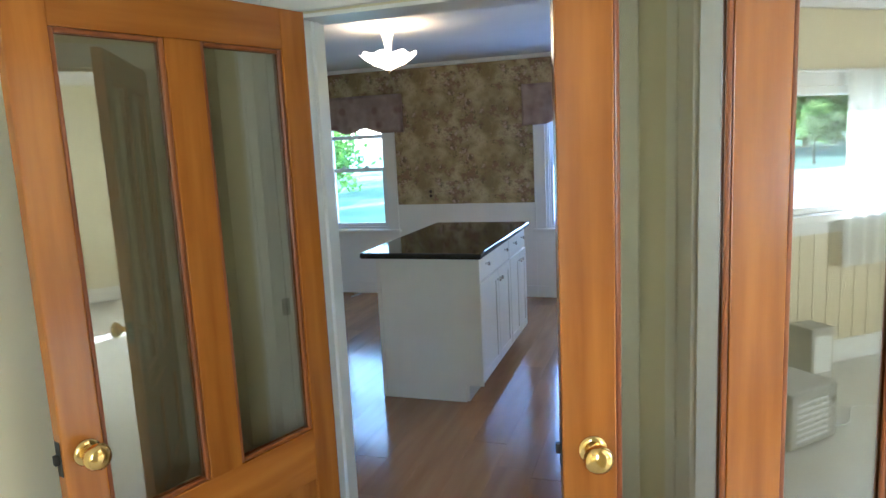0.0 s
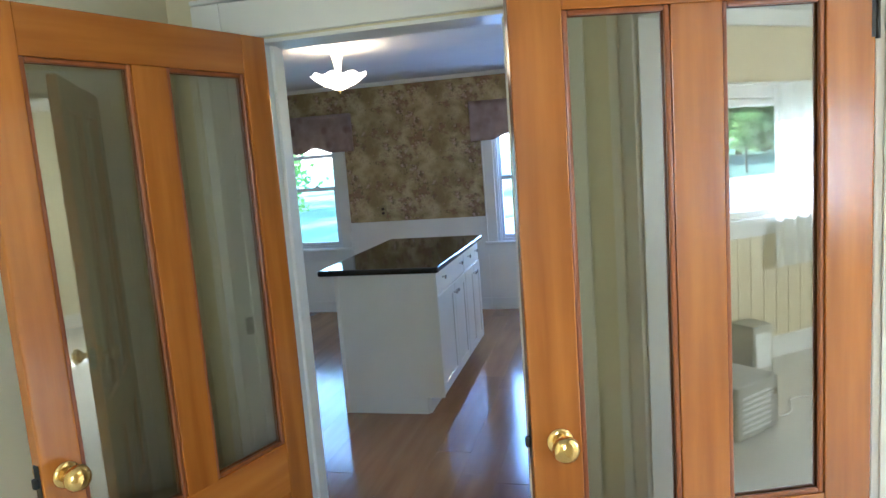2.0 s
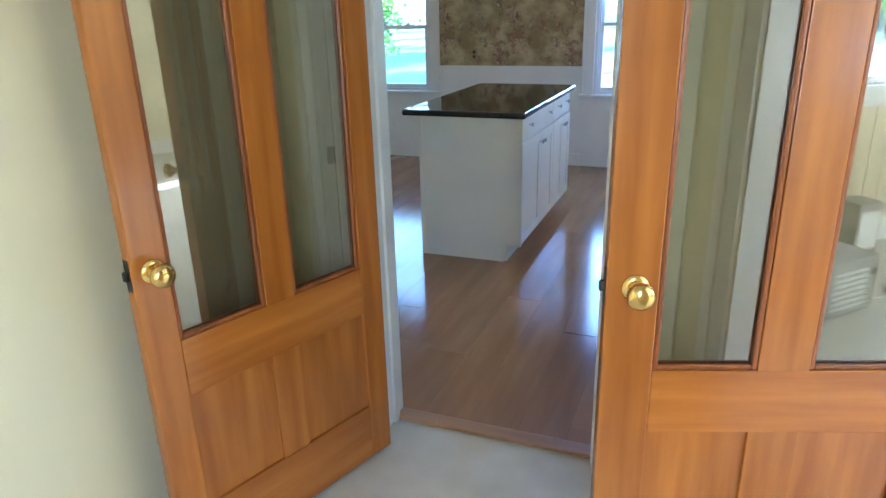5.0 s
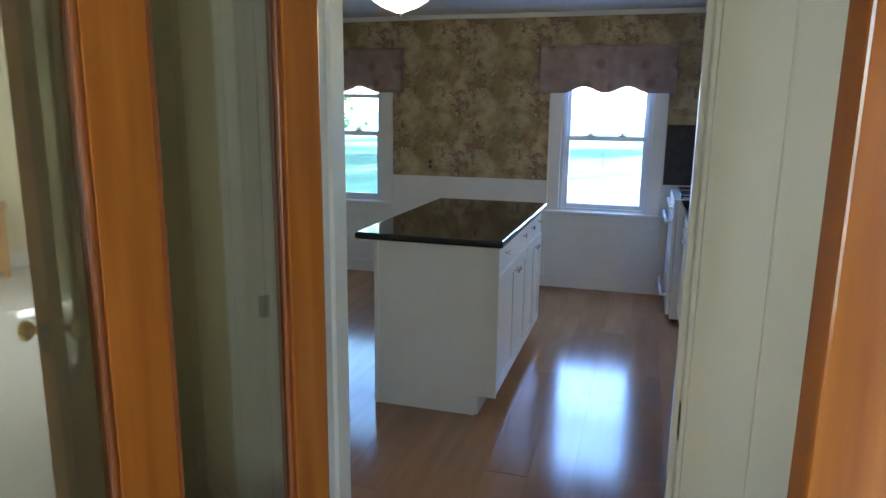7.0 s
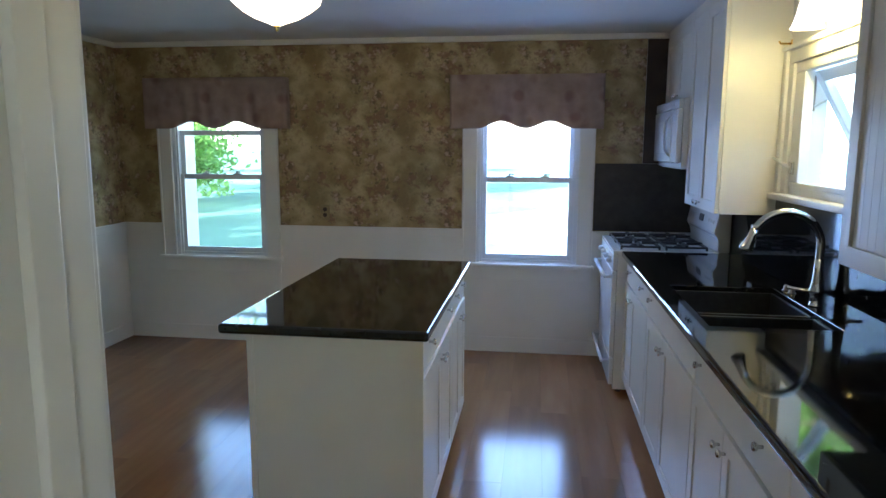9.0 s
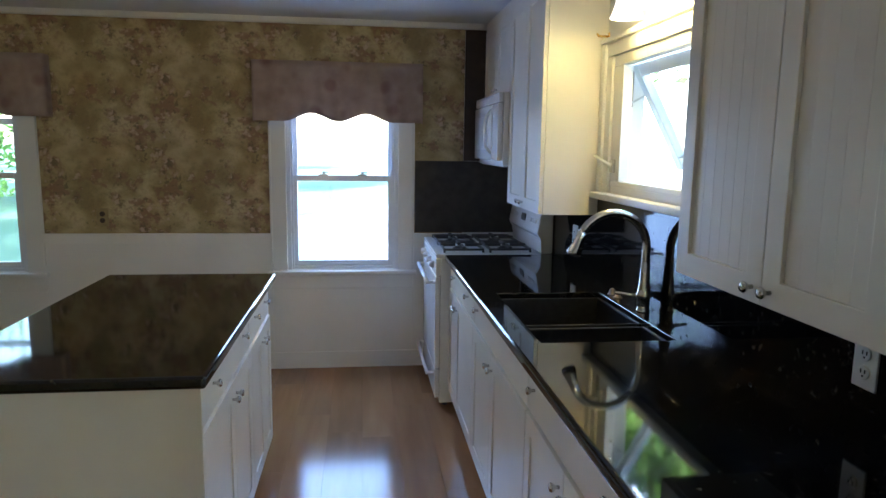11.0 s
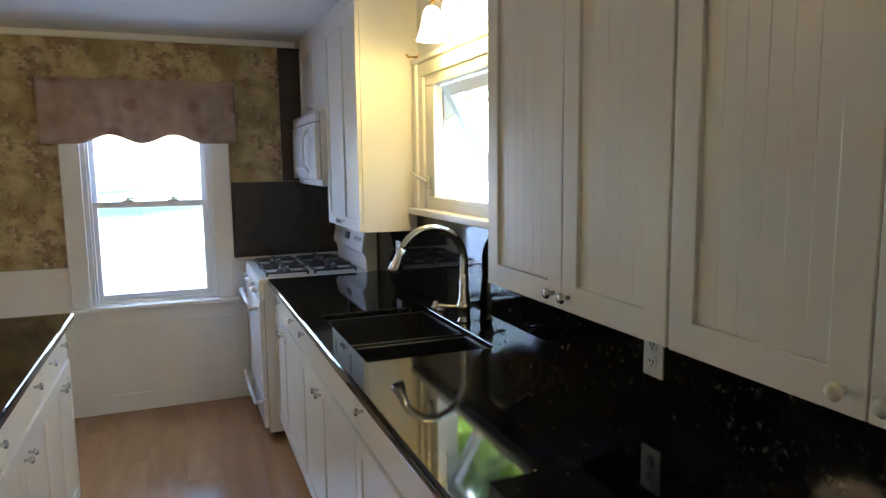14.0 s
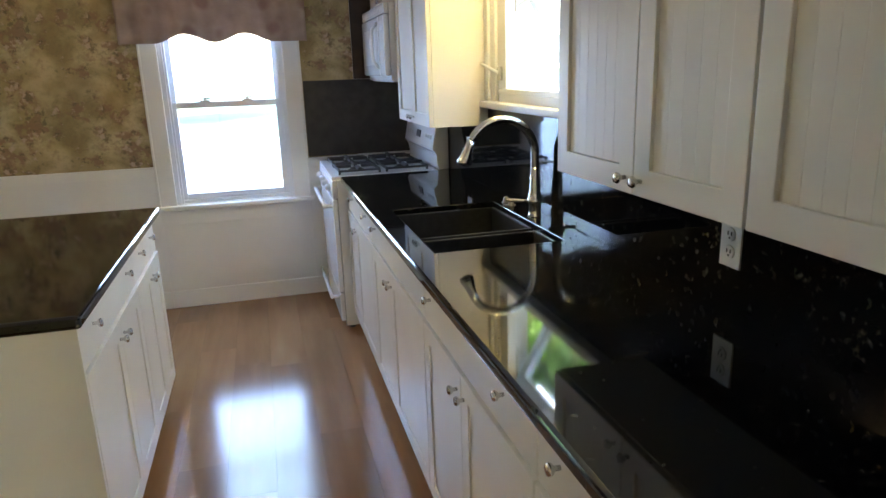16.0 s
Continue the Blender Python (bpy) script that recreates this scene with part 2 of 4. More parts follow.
BROWN_PLATE = surface("tan_papered_plate", (0.22, 0.17, 0.08), (0.34, 0.27, 0.135), 14, rough=0.5)
BROWN_SOCKET = surface("brown_socket", (0.04, 0.025, 0.018), (0.07, 0.045, 0.03), 20, rough=0.4)
PORCELAIN = surface("porcelain", (0.72, 0.68, 0.58), (0.8, 0.76, 0.66), 20, rough=0.12, wear=0.03)
GREY_PLASTIC = surface("pale_grey_plastic", (0.5, 0.5, 0.48), (0.58, 0.58, 0.56), 8, rough=0.4)
HEATER_GREY = surface("worn_grey_enamel", (0.27, 0.265, 0.24), (0.36, 0.35, 0.32), 8, rough=0.45)
GLASS = clear_glass("window_glass", (0.97, 0.99, 1.0))
DOOR_GLASS = clear_glass("door_glass", (0.77, 0.78, 0.72), 0.2)
LAMP_GLASS = glow("lit_frosted_glass", (1.0, 0.87, 0.68), LAMP_GLOW)
GRASS = surface("lawn", (0.07, 0.16, 0.095), (0.15, 0.27, 0.165), 0.35, rough=0.9, bump=0.8, fine=25, detail=10)
CONCRETE = surface("pale_driveway", (0.42, 0.42, 0.4), (0.54, 0.54, 0.52), 0.8, rough=0.85, bump=0.3, fine=50)
LEAF = surface("maple_leaves", (0.09, 0.19, 0.04), (0.21, 0.35, 0.1), 1.5, rough=0.5, random_shift=0.1)
ln, ll = LEAF.node_tree.nodes, LEAF.node_tree.links
through_leaf = ln.new("ShaderNodeBsdfTranslucent")
through_leaf.inputs["Color"].default_value = (0.42, 0.62, 0.2, 1)
leaf_mix = ln.new("ShaderNodeMixShader")
leaf_mix.inputs["Fac"].default_value = 0.45
ll.new(ln["Principled BSDF"].outputs[0], leaf_mix.inputs[1])
ll.new(through_leaf.outputs[0], leaf_mix.inputs[2])
ll.new(leaf_mix.outputs[0], ln["Material Output"].inputs["Surface"])
BARK = surface("bark", (0.06, 0.045, 0.03), (0.13, 0.1, 0.07), 6, (3, 3, 0.6), 0.9, bump=0.8, fine=30)
SIDING = surface("pale_siding", (0.62, 0.63, 0.62), (0.7, 0.71, 0.7), 2, rough=0.6)
PINE = surface("pine_furniture", (0.42, 0.2, 0.06), (0.55, 0.29, 0.1), 3, (6, 6, 0.6), 0.35)


# ---------- building helpers ----------
def part(name, bm, mat, parent=None, label="", smooth=False):
    me = bpy.data.meshes.new(name)
    bmesh.ops.recalc_face_normals(bm, faces=bm.faces)
    if smooth:
        for f in bm.faces:
            f.smooth = True
    bm.to_mesh(me)
    bm.free()
    me.materials.append(mat)
    ob = new(name, me)
    if parent is not None:
        ob.parent = parent
    if label:
        ob["label"] = label
    return ob


def thing(name, place, label, category, group="", kind="", turn=0.0):
    ob = new(name)
    ob.empty_display_size = 0.05
    ob.matrix_basis = pose(*place, 0, 0, turn)
    return tagged(ob, label, category, group, kind)


def block(bm, lo, hi, bevel=0.0, segs=2):
    r = bmesh.ops.create_cube(bm, size=1.0)
    c = [(a + b) / 2 for a, b in zip(lo, hi)]
    s = [abs(b - a) for a, b in zip(lo, hi)]
    for v in r["verts"]:
        v.co = Vector((v.co.x * s[0] + c[0], v.co.y * s[1] + c[1], v.co.z * s[2] + c[2]))
    if bevel:
        edges = list({e for v in r["verts"] for e in v.link_edges})
        bmesh.ops.bevel(bm, geom=edges, offset=min(bevel, min(s) * 0.45), segments=segs, affect="EDGES", profile=0.6)
    return bm


def solid(lo, hi, bevel=0.0, segs=2):
    return block(bmesh.new(), lo, hi, bevel, segs)


def lathe(profile, steps=20, bm=None, m=None):
    """A turned shape from (radius, height) pairs, about z, moved by m."""
    bm = bm or bmesh.new()
    rings = []
    for r, z in profile:
        ring = []
        for i in range(steps):
            a = 2 * math.pi * i / steps
            co = Vector((r * math.cos(a), r * math.sin(a), z))
            ring.append(bm.verts.new(m @ co if m else co))
        rings.append(ring)
    for a, b in zip(rings, rings[1:]):
        for i in range(steps):
            j = (i + 1) % steps
            bm.faces.new((a[i], a[j], b[j], b[i]))
    bm.faces.new(rings[0][::-1])
    bm.faces.new(rings[-1])
    return bm


def tube(points, radii, steps=14, bm=None):
    """A round bar through points, with a radius at each."""
    bm = bm or bmesh.new()
    pts = [Vector(p) for p in points]
    rings = []
    side = None
    for i, p in enumerate(pts):
        d = (pts[min(i + 1, len(pts) - 1)] - pts[max(i - 1, 0)]).normalized()
        if side is None:
            side = d.orthogonal().normalized()
        side = (side - d * side.dot(d)).normalized()
        up = d.cross(side)
        r = radii[i] if hasattr(radii, "__len__") else radii
        rings.append([bm.verts.new(p + r * (math.cos(2 * math.pi * k / steps) * side + math.sin(2 * math.pi * k / steps) * up)) for k in range(steps)])
    for a, b in zip(rings, rings[1:]):
        for i in range(steps):
            j = (i + 1) % steps
            bm.faces.new((a[i], a[j], b[j], b[i]))
    bm.faces.new(rings[0][::-1])
    bm.faces.new(rings[-1])
    return bm


def slab_with_holes(axis, lo, hi, holes=()):
    """A wall across the given axis ('x' or 'y'), from lo to hi, with holes (a0, a1, z0, z1) along its length."""
    bm = bmesh.new()
    along = 0 if axis == "y" else 1
    cuts = sorted({lo[along], hi[along], *[h[0] for h in holes], *[h[1] for h in holes]})
    for a0, a1 in zip(cuts, cuts[1:]):
        mid = (a0 + a1) / 2
        spans, z = [], lo[2]
        for h in sorted((h for h in holes if h[0] < mid < h[1]), key=lambda h: h[2]):
            spans.append((z, h[2]))
            z = h[3]
        spans.append((z, hi[2]))
        for z0, z1 in spans:
            if z1 - z0 > 1e-4:
                l2, h2 = list(lo), list(hi)
                l2[along], h2[along], l2[2], h2[2] = a0, a1, z0, z1
                block(bm, l2, h2)
    return bm


def setting(name, bm, mat, label="", category=""):
    return tagged(part(name, bm, mat), label, category, kind="structure")


# ---------- the plan, in metres ----------
CEIL = 2.33
FAR = 6.60            # kitchen's far wall
LEFT = -3.63          # kitchen's left wall
RIGHT = 0.82          # kitchen's counter wall
NEAR0, NEAR1 = 2.03, 2.165   # wall between hall and kitchen
DOOR_L, DOOR_R, DOOR_H = -0.765, 0.012, 1.95
HALL_L, HALL_R = -1.07, 0.86
SIDE_Y0, SIDE_Y1 = 0.965, 1.745  # doorway from the hall to the side room
ROOM_Y0, ROOM_Y1, ROOM_X1 = -0.5, 2.6, 5.6
WIN_Z0, WIN_Z1 = 0.69, 1.93
W1 = (-3.19, -2.43)
W2 = (-0.795, -0.055)
SW = (3.82, 4.99, 1.36, 1.93)   # opening over the sink
RW = (2.78, 4.1, 1.0, 1.78)     # side room's window

# floors and ceilings
setting("floor_kitchen_base", solid((LEFT - 0.1, NEAR1 - 0.05, -0.12), (RIGHT + 0.1, FAR + 0.1, -0.012)), THRESHOLD, "subfloor under the plank floor", "floor")
setting("floor_hall", solid((-3.0, -2.0, -0.12), (HALL_R + 0.06, NEAR1 - 0.05, -0.002)), VINYL, "pale stone-patterned vinyl floor of the hall", "floor")
setting("floor_side_room", solid((HALL_R + 0.06, ROOM_Y0 - 0.12, -0.12), (ROOM_X1 + 0.1, ROOM_Y1, -0.003)), VINYL, "pale floor of the side room", "floor")
setting("ceiling", solid((LEFT - 0.1, NEAR0 + 0.03, CEIL), (RIGHT + 0.1, FAR + 0.1, CEIL + 0.12)), CEILING, "flat off-white painted kitchen ceiling", "ceiling")
setting("ceiling_hall", solid((-3.0, -2.0, CEIL), (HALL_R + 0.06, NEAR0 + 0.03, CEIL + 0.12)), CEILING, "flat off-white hall ceiling", "ceiling")
setting("ceiling_side_room", solid((HALL_R + 0.06, ROOM_Y0 - 0.12, CEIL), (ROOM_X1 + 0.1, ROOM_Y1, CEIL + 0.12)), CEILING, "white ceiling of the side room", "ceiling")

# walls
setting("wall_far", slab_with_holes("y", (LEFT - 0.12, FAR, -0.12), (RIGHT + 0.12, FAR + 0.28, CEIL), [(*W1, WIN_Z0, WIN_Z1), (*W2, WIN_Z0, WIN_Z1)]), WHITE, "kitchen wall with two windows", "wall")
setting("wall_left", slab_with_holes("x", (LEFT - 0.12, NEAR0, -0.12), (LEFT, FAR, CEIL)), WHITE, "papered kitchen wall", "wall")
setting("wall_counter", slab_with_holes("x", (RIGHT, NEAR1, -0.12), (RIGHT + 0.14, FAR, CEIL), [SW]), WHITE, "cream painted kitchen wall behind the counter", "wall")
setting("wall_between", slab_with_holes("y", (LEFT, NEAR0, -0.002), (RIGHT + 0.14, NEAR1, CEIL), [(DOOR_L, DOOR_R, -0.002, DOOR_H)]), HALL_PAINT, "wall between hall and kitchen with a doorway", "wall")
setting("wall_hall_left", slab_with_holes("x", (HALL_L - 0.12, -2.0, -0.002), (HALL_L, NEAR0, CEIL)), HALL_PAINT, "plain cream painted hall wall", "wall")
# The opening from y -1.55 is added, out of view, for the hall's fill lamp.
setting("wall_hall_right", slab_with_holes("x", (HALL_R, -2.0, -0.003), (HALL_R + 0.12, NEAR0, CEIL), [(-1.55, -0.25, 0.65, 2.05), (SIDE_Y0, SIDE_Y1, -0.003, DOOR_H)]), HALL_PAINT, "cream hall wall with a side doorway", "wall")
setting("wall_hall_back", slab_with_holes("y", (HALL_L, -2.0, -0.002), (HALL_R, -1.88, CEIL), []), HALL_PAINT, "plain cream hall wall", "wall")
setting("wall_side_window", slab_with_holes("y", (HALL_R + 0.12, ROOM_Y0 - 0.12, -0.003), (ROOM_X1, ROOM_Y0, CEIL), [RW]), PANEL, "yellowed board-panelled wall with a window", "wall")
setting("wall_side_end", solid((ROOM_X1, ROOM_Y0 - 0.12, -0.003), (ROOM_X1 + 0.12, ROOM_Y1, CEIL)), HALL_PAINT, "cream wall of the side room", "wall")
# The unglazed opening is added, out of view, for the side room's lamp.
setting("wall_side_kitchen", slab_with_holes("y", (RIGHT + 0.14, ROOM_Y1 - 0.12, -0.003), (ROOM_X1, ROOM_Y1, CEIL), [(2.45, 4.15, 0.82, 1.98)]), HALL_PAINT, "cream wall of the side room", "wall")


def paper(name, axis, lo, hi, holes=()):
    return setting(name, slab_with_holes(axis, lo, hi, holes), WALLPAPER, "tan and olive scenic printed wallpaper", "wallpaper")


RAIL_Z = 0.935
GAP = 0.004
paper("wallpaper_far", "y", (LEFT + GAP, FAR - GAP, RAIL_Z - 0.03), (0.385, FAR - 0.0005, CEIL - 0.02), [(W1[0] - 0.1, W1[1] + 0.1, 0, WIN_Z1 + 0.1), (W2[0] - 0.1, W2[1] + 0.1, 0, WIN_Z1 + 0.1)])
paper("wallpaper_left", "x", (LEFT + 0.0005, NEAR1, RAIL_Z - 0.03), (LEFT + GAP, FAR - GAP, CEIL - 0.02))


def wainscot(name, axis, runs, at, side):
    """Painted boards below the rail: flat field, rail with a cap, base board with a rounded top."""
    for a0, a1 in runs:
        for what, z0, z1, d in (("wainscot", 0.1, RAIL_Z - 0.055, 0.006), ("chair_rail", RAIL_Z - 0.06, RAIL_Z, 0.018), ("trim", RAIL_Z - 0.012, RAIL_Z + 0.004, 0.026),
                                ("baseboard", 0.0, 0.115, 0.014)):
            near, far_ = sorted((at, at + side * d))
            lo, hi = ((a0, near, z0), (a1, far_, z1)) if axis == "y" else ((near, a0, z0), (far_, a1, z1))
            setting(name + "_" + what, solid(lo, hi, 0.003), WHITE, "white painted " + what.replace("_", " "), what.replace("_", " "))


wainscot("far", "y", [(LEFT + 0.02, W1[0] - 0.1), (W1[1] + 0.1, W2[0] - 0.1), (W2[1] + 0.1, 0.8)], FAR, -1)
for w in (W1, W2):
    setting("wainscot_under_window", solid((w[0] - 0.1, FAR - 0.006, 0.1), (w[1] + 0.1, FAR, 0.56), 0.002), WHITE, "white painted boards under the window", "wainscot")
    setting("baseboard_under_window", solid((w[0] - 0.1, FAR - 0.014, 0), (w[1] + 0.1, FAR, 0.115), 0.003), WHITE, "white painted baseboard", "baseboard")
wainscot("left", "x", [(NEAR1, FAR)], LEFT, 1)

# crown along the ceiling
for nm, lo, hi in (("crown_far", (LEFT, FAR - 0.035, CEIL - 0.04), (0.5, FAR, CEIL)), ("crown_left", (LEFT, NEAR1, CEIL - 0.04), (LEFT + 0.035, FAR - 0.035, CEIL)),
                   ("crown_hall", (HALL_R + 0.12, ROOM_Y0, CEIL - 0.1), (ROOM_X1, ROOM_Y0 + 0.05, CEIL))):
    setting(nm, solid(lo, hi, 0.012, 3), WHITE, "narrow white crown moulding", "trim")


# ---------- windows ----------
def sash(win, name, a0, a1, z0, z1, y, mat=VINYL_FRAME, rail=0.038, thick=0.03):
    bm = bmesh.new()
    block(bm, (a0, y, z0), (a0 + rail, y + thick, z1), 0.003)
    block(bm, (a1 - rail, y, z0), (a1, y + thick, z1), 0.003)
    block(bm, (a0 + rail, y, z0), (a1 - rail, y + thick, z0 + rail), 0.003)
    block(bm, (a0 + rail, y, z1 - rail), (a1 - rail, y + thick, z1), 0.003)
    s = part(name, bm, mat, win)
    p = part("pane", solid((a0 + rail - 0.004, y + 0.013, z0 + rail - 0.004), (a1 - rail + 0.004, y + 0.017, z1 - rail + 0.004)), GLASS, s)
    p.visible_shadow = False
    return s


def hung_window(name, a0, a1, label, dropped=0.0):
    """A double-hung window, its casing, stool and apron, in the far wall."""
    win = thing(name, ((a0 + a1) / 2, FAR, WIN_Z0), label, "window", kind="structure")
    h, t = (a1 - a0) / 2, WIN_Z1 - WIN_Z0
    bm = bmesh.new()
    for s in (-1, 1):
        x0, x1 = sorted((s * h, s * (h + 0.108)))
        block(bm, (x0, -0.02, -0.01), (x1, 0.0, t), 0.004)
        x0, x1 = sorted((s * (h + 0.094), s * (h + 0.108)))
        block(bm, (x0, -0.03, -0.01), (x1, -0.018, t + 0.1), 0.004)
    block(bm, (-h - 0.108, -0.02, t), (h + 0.108, 0.0, t + 0.1), 0.004)
    part("casing", bm, WHITE, win)
    bm = bmesh.new()
    for s in (-1, 1):
        x0, x1 = sorted((s * h, s * (h - 0.028)))
        block(bm, (x0, 0.0, 0.0), (x1, 0.3, t), 0.003)
        x0, x1 = sorted((s * (h - 0.028), s * (h - 0.042)))
        block(bm, (x0, 0.012, 0.0), (x1, 0.03, t), 0.002)
    block(bm, (-h, 0, t - 0.03), (h, 0.3, t), 0.003)
    block(bm, (-h, 0.02, -0.002), (h, 0.3, 0.02), 0.003)
    part("window_frame", bm, VINYL_FRAME, win)
    part("window_sill", solid((-h - 0.125, -0.055, -0.032), (h + 0.125, 0.03, -0.004), 0.008, 3), WHITE, win)
    part("apron", solid((-h - 0.105, -0.017, -0.13), (h + 0.105, -0.001, -0.034), 0.004), WHITE, win)
    mid = 1.305 - WIN_Z0
    low = sash(win, "lower_sash", -h + 0.03, h - 0.03, 0.02, mid + 0.02, 0.035)
    sash(win, "upper_sash", -h + 0.03, h - 0.03, mid - 0.018, t - 0.03 - dropped, 0.068)
    for x in (-0.13, 0.13):
        bm = solid((x - 0.03, 0.03, mid + 0.018), (x + 0.03, 0.06, mid + 0.03), 0.004)
        lathe([(0.011, 0), (0.011, 0.016), (0.006, 0.02)], 10, bm, pose(x, 0.045, mid + 0.028))
        block(bm, (x - 0.005, 0.02, mid + 0.036), (x + 0.035, 0.034, mid + 0.044), 0.003)
        part("sash_lock", bm, GREY_PLASTIC, low)
    bm = solid((-0.1, 0.024, 0.03), (0.1, 0.036, 0.042), 0.004)
    part("sash_lift", bm, VINYL_FRAME, low)
    return win


hung_window("window_1", *W1, "white double-hung window with painted casing and view of the lawn", 0.235)
hung_window("window_2", *W2, "white double-hung window with painted casing and sunlit drive outside")


def awning_window():
    y0, y1, z0, z1 = SW
    win = thing("window_4", (RIGHT, (y0 + y1) / 2, z0), "white awning window propped open above the sink", "window", kind="structure")
    h, t = (y1 - y0) / 2, z1 - z0
    bm = bmesh.new()
    for s in (-1, 1):
        a, b = sorted((s * (h - 0.004), s * (h + 0.058)))
        block(bm, (-0.02, a, -0.03), (-0.001, b, t - 0.002), 0.004)
        a, b = sorted((s * (h + 0.056), s * (h + 0.1)))
        block(bm, (-0.034, a, -0.03), (-0.001, b, t + 0.06), 0.006)
    block(bm, (-0.0205, -h - 0.058, t), (-0.001, h + 0.058, t + 0.058), 0.004)
    block(bm, (-0.04, -h - 0.108, t + 0.06), (-0.001, h + 0.108, t + 0.082), 0.006)
    part("casing", bm, WHITE, win)
    part("window_sill", solid((-0.06, -h - 0.11, -0.062), (0.0, h + 0.11, -0.032), 0.008, 3), WHITE, win)
    bm = bmesh.new()
    for s in (-1, 1):
        a, b = sorted((s * (h - 0.112), s * (h - 0.006)))
        block(bm, (-0.008, a, 0.026), (0.036, b, t - 0.048), 0.004)
    block(bm, (-0.009, -h + 0.006, 0.001), (0.035, h - 0.006, 0.024), 0.004)
    block(bm, (-0.009, -h + 0.006, t - 0.046), (0.035, h - 0.006, t - 0.001), 0.004)
    part("window_frame", bm, WHITE, win)
    # the sash swings out from its top edge
    swing = pose(0.075, 0, t - 0.035, 0, -28.5, 0)
    a, hh = h - 0.03, t - 0.06
    bm = bmesh.new()
    block(bm, (-0.02, -a, -hh), (0.02, -a + 0.055, 0), 0.004)
    block(bm, (-0.02, a - 0.055, -hh), (0.02, a, 0), 0.004)
    block(bm, (-0.0195, -a + 0.055, -hh), (0.0195, a - 0.055, -hh + 0.06), 0.004)
    block(bm, (-0.0195, -a + 0.055, -0.055), (0.0195, a - 0.055, 0), 0.004)
    bmesh.ops.transform(bm, matrix=swing, verts=bm.verts)
    s = part("open_sash", bm, VINYL_FRAME, win, "pale painted sash swung outwards")
    bm = solid((-0.002, -a + 0.05, -hh + 0.055), (0.002, a - 0.05, -0.05))
    bmesh.ops.transform(bm, matrix=swing, verts=bm.verts)
    p = part("pane", bm, GLASS, s)
    p.visible_shadow = False
    for sd in (-1, 1):
        part("stay_arm", tube([(0.075, sd * (h - 0.016), t - 0.2), (0.15, sd * (h - 0.02), t - 0.16)], 0.005, 8), GREY_PLASTIC, win, "grey metal stay")
        part("stay_plate", solid((0.055, sd * (h - 0.01) - 0.008, t - 0.22), (0.08, sd * (h - 0.01) + 0.008, t - 0.06), 0.003), DULL_NICKEL, win)
    bm = tube([(-0.02, h - 0.05, 0.09), (-0.045, h - 0.045, 0.105), (-0.06, h + 0.06, 0.135)], [0.009, 0.008, 0.006], 8)
    part("latch_handle", bm, WHITE, win, smooth=True)
    part("latch", solid((-0.024, h - 0.075, 0.06), (-0.007, h - 0.035, 0.12), 0.006), CHROME, win, "metal sash latch")
    return win


awning_window()

# ---------- the doorway between hall and kitchen ----------
way = thing("doorway_kitchen", ((DOOR_L + DOOR_R) / 2, NEAR0, 0), "white painted cased doorway into the kitchen", "door frame", kind="structure")
hw = (DOOR_R - DOOR_L) / 2
bm = bmesh.new()
for s in (-1, 1):
    a2, b2 = sorted((s * (hw - 0.012), s * hw))
    block(bm, (a2, -0.004, 0), (b2, NEAR1 - NEAR0 + 0.004, DOOR_H), 0.002)
    a3, b3 = sorted((s * (hw - 0.024), s * (hw - 0.012)))
    block(bm, (a3, 0.05, 0), (b3, 0.085, DOOR_H - 0.012), 0.002)
block(bm, (-hw + 0.012, -0.004, DOOR_H - 0.012), (hw - 0.012, NEAR1 - NEAR0 + 0.004, DOOR_H), 0.002)
part("jamb", bm, WHITE, way)
for y0, y1, y2 in ((-0.022, 0, -0.032), (NEAR1 - NEAR0, NEAR1 - NEAR0 + 0.022, NEAR1 - NEAR0 + 0.032)):
    bm = bmesh.new()
    lo_y, hi_y = min(y0, y1), max(y0, y1)
    for s in (-1, 1):
        a, b = sorted((s * (hw - 0.004), s * (hw + 0.115)))
        block(bm, (a, lo_y, 0), (b, hi_y, DOOR_H + 0.004), 0.004)
        a, b = sorted((s * (hw + 0.108), s * (hw + 0.205)))
        block(bm, (a, min(y2, lo_y) + 0.004, 0), (b, max(y2, hi_y) - 0.004, DOOR_H + 0.118), 0.005)
    block(bm, (-hw - 0.115, lo_y, DOOR_H + 0.006), (hw + 0.115, hi_y, DOOR_H + 0.118), 0.004)
    block(bm, (-hw - 0.205, min(y2, lo_y), DOOR_H + 0.1195), (hw + 0.205, max(y2, hi_y), DOOR_H + 0.135), 0.005)
    part("casing", bm, WHITE, way)
part("strike_plate", solid((hw - 0.0135, 0.012, 0.89), (hw - 0.0105, 0.045, 0.96), 0.002), DARK_METAL, way, "dark metal strike plate")
part("threshold", solid((-hw, 0.075, -0.001), (hw, NEAR1 - NEAR0 + 0.005, 0.012), 0.004), THRESHOLD, way, "oak floor strip")

side = thing("doorway_side", (HALL_R, (SIDE_Y0 + SIDE_Y1) / 2, 0), "white painted cased doorway into the side room", "door frame", kind="structure")
hs = (SIDE_Y1 - SIDE_Y0) / 2
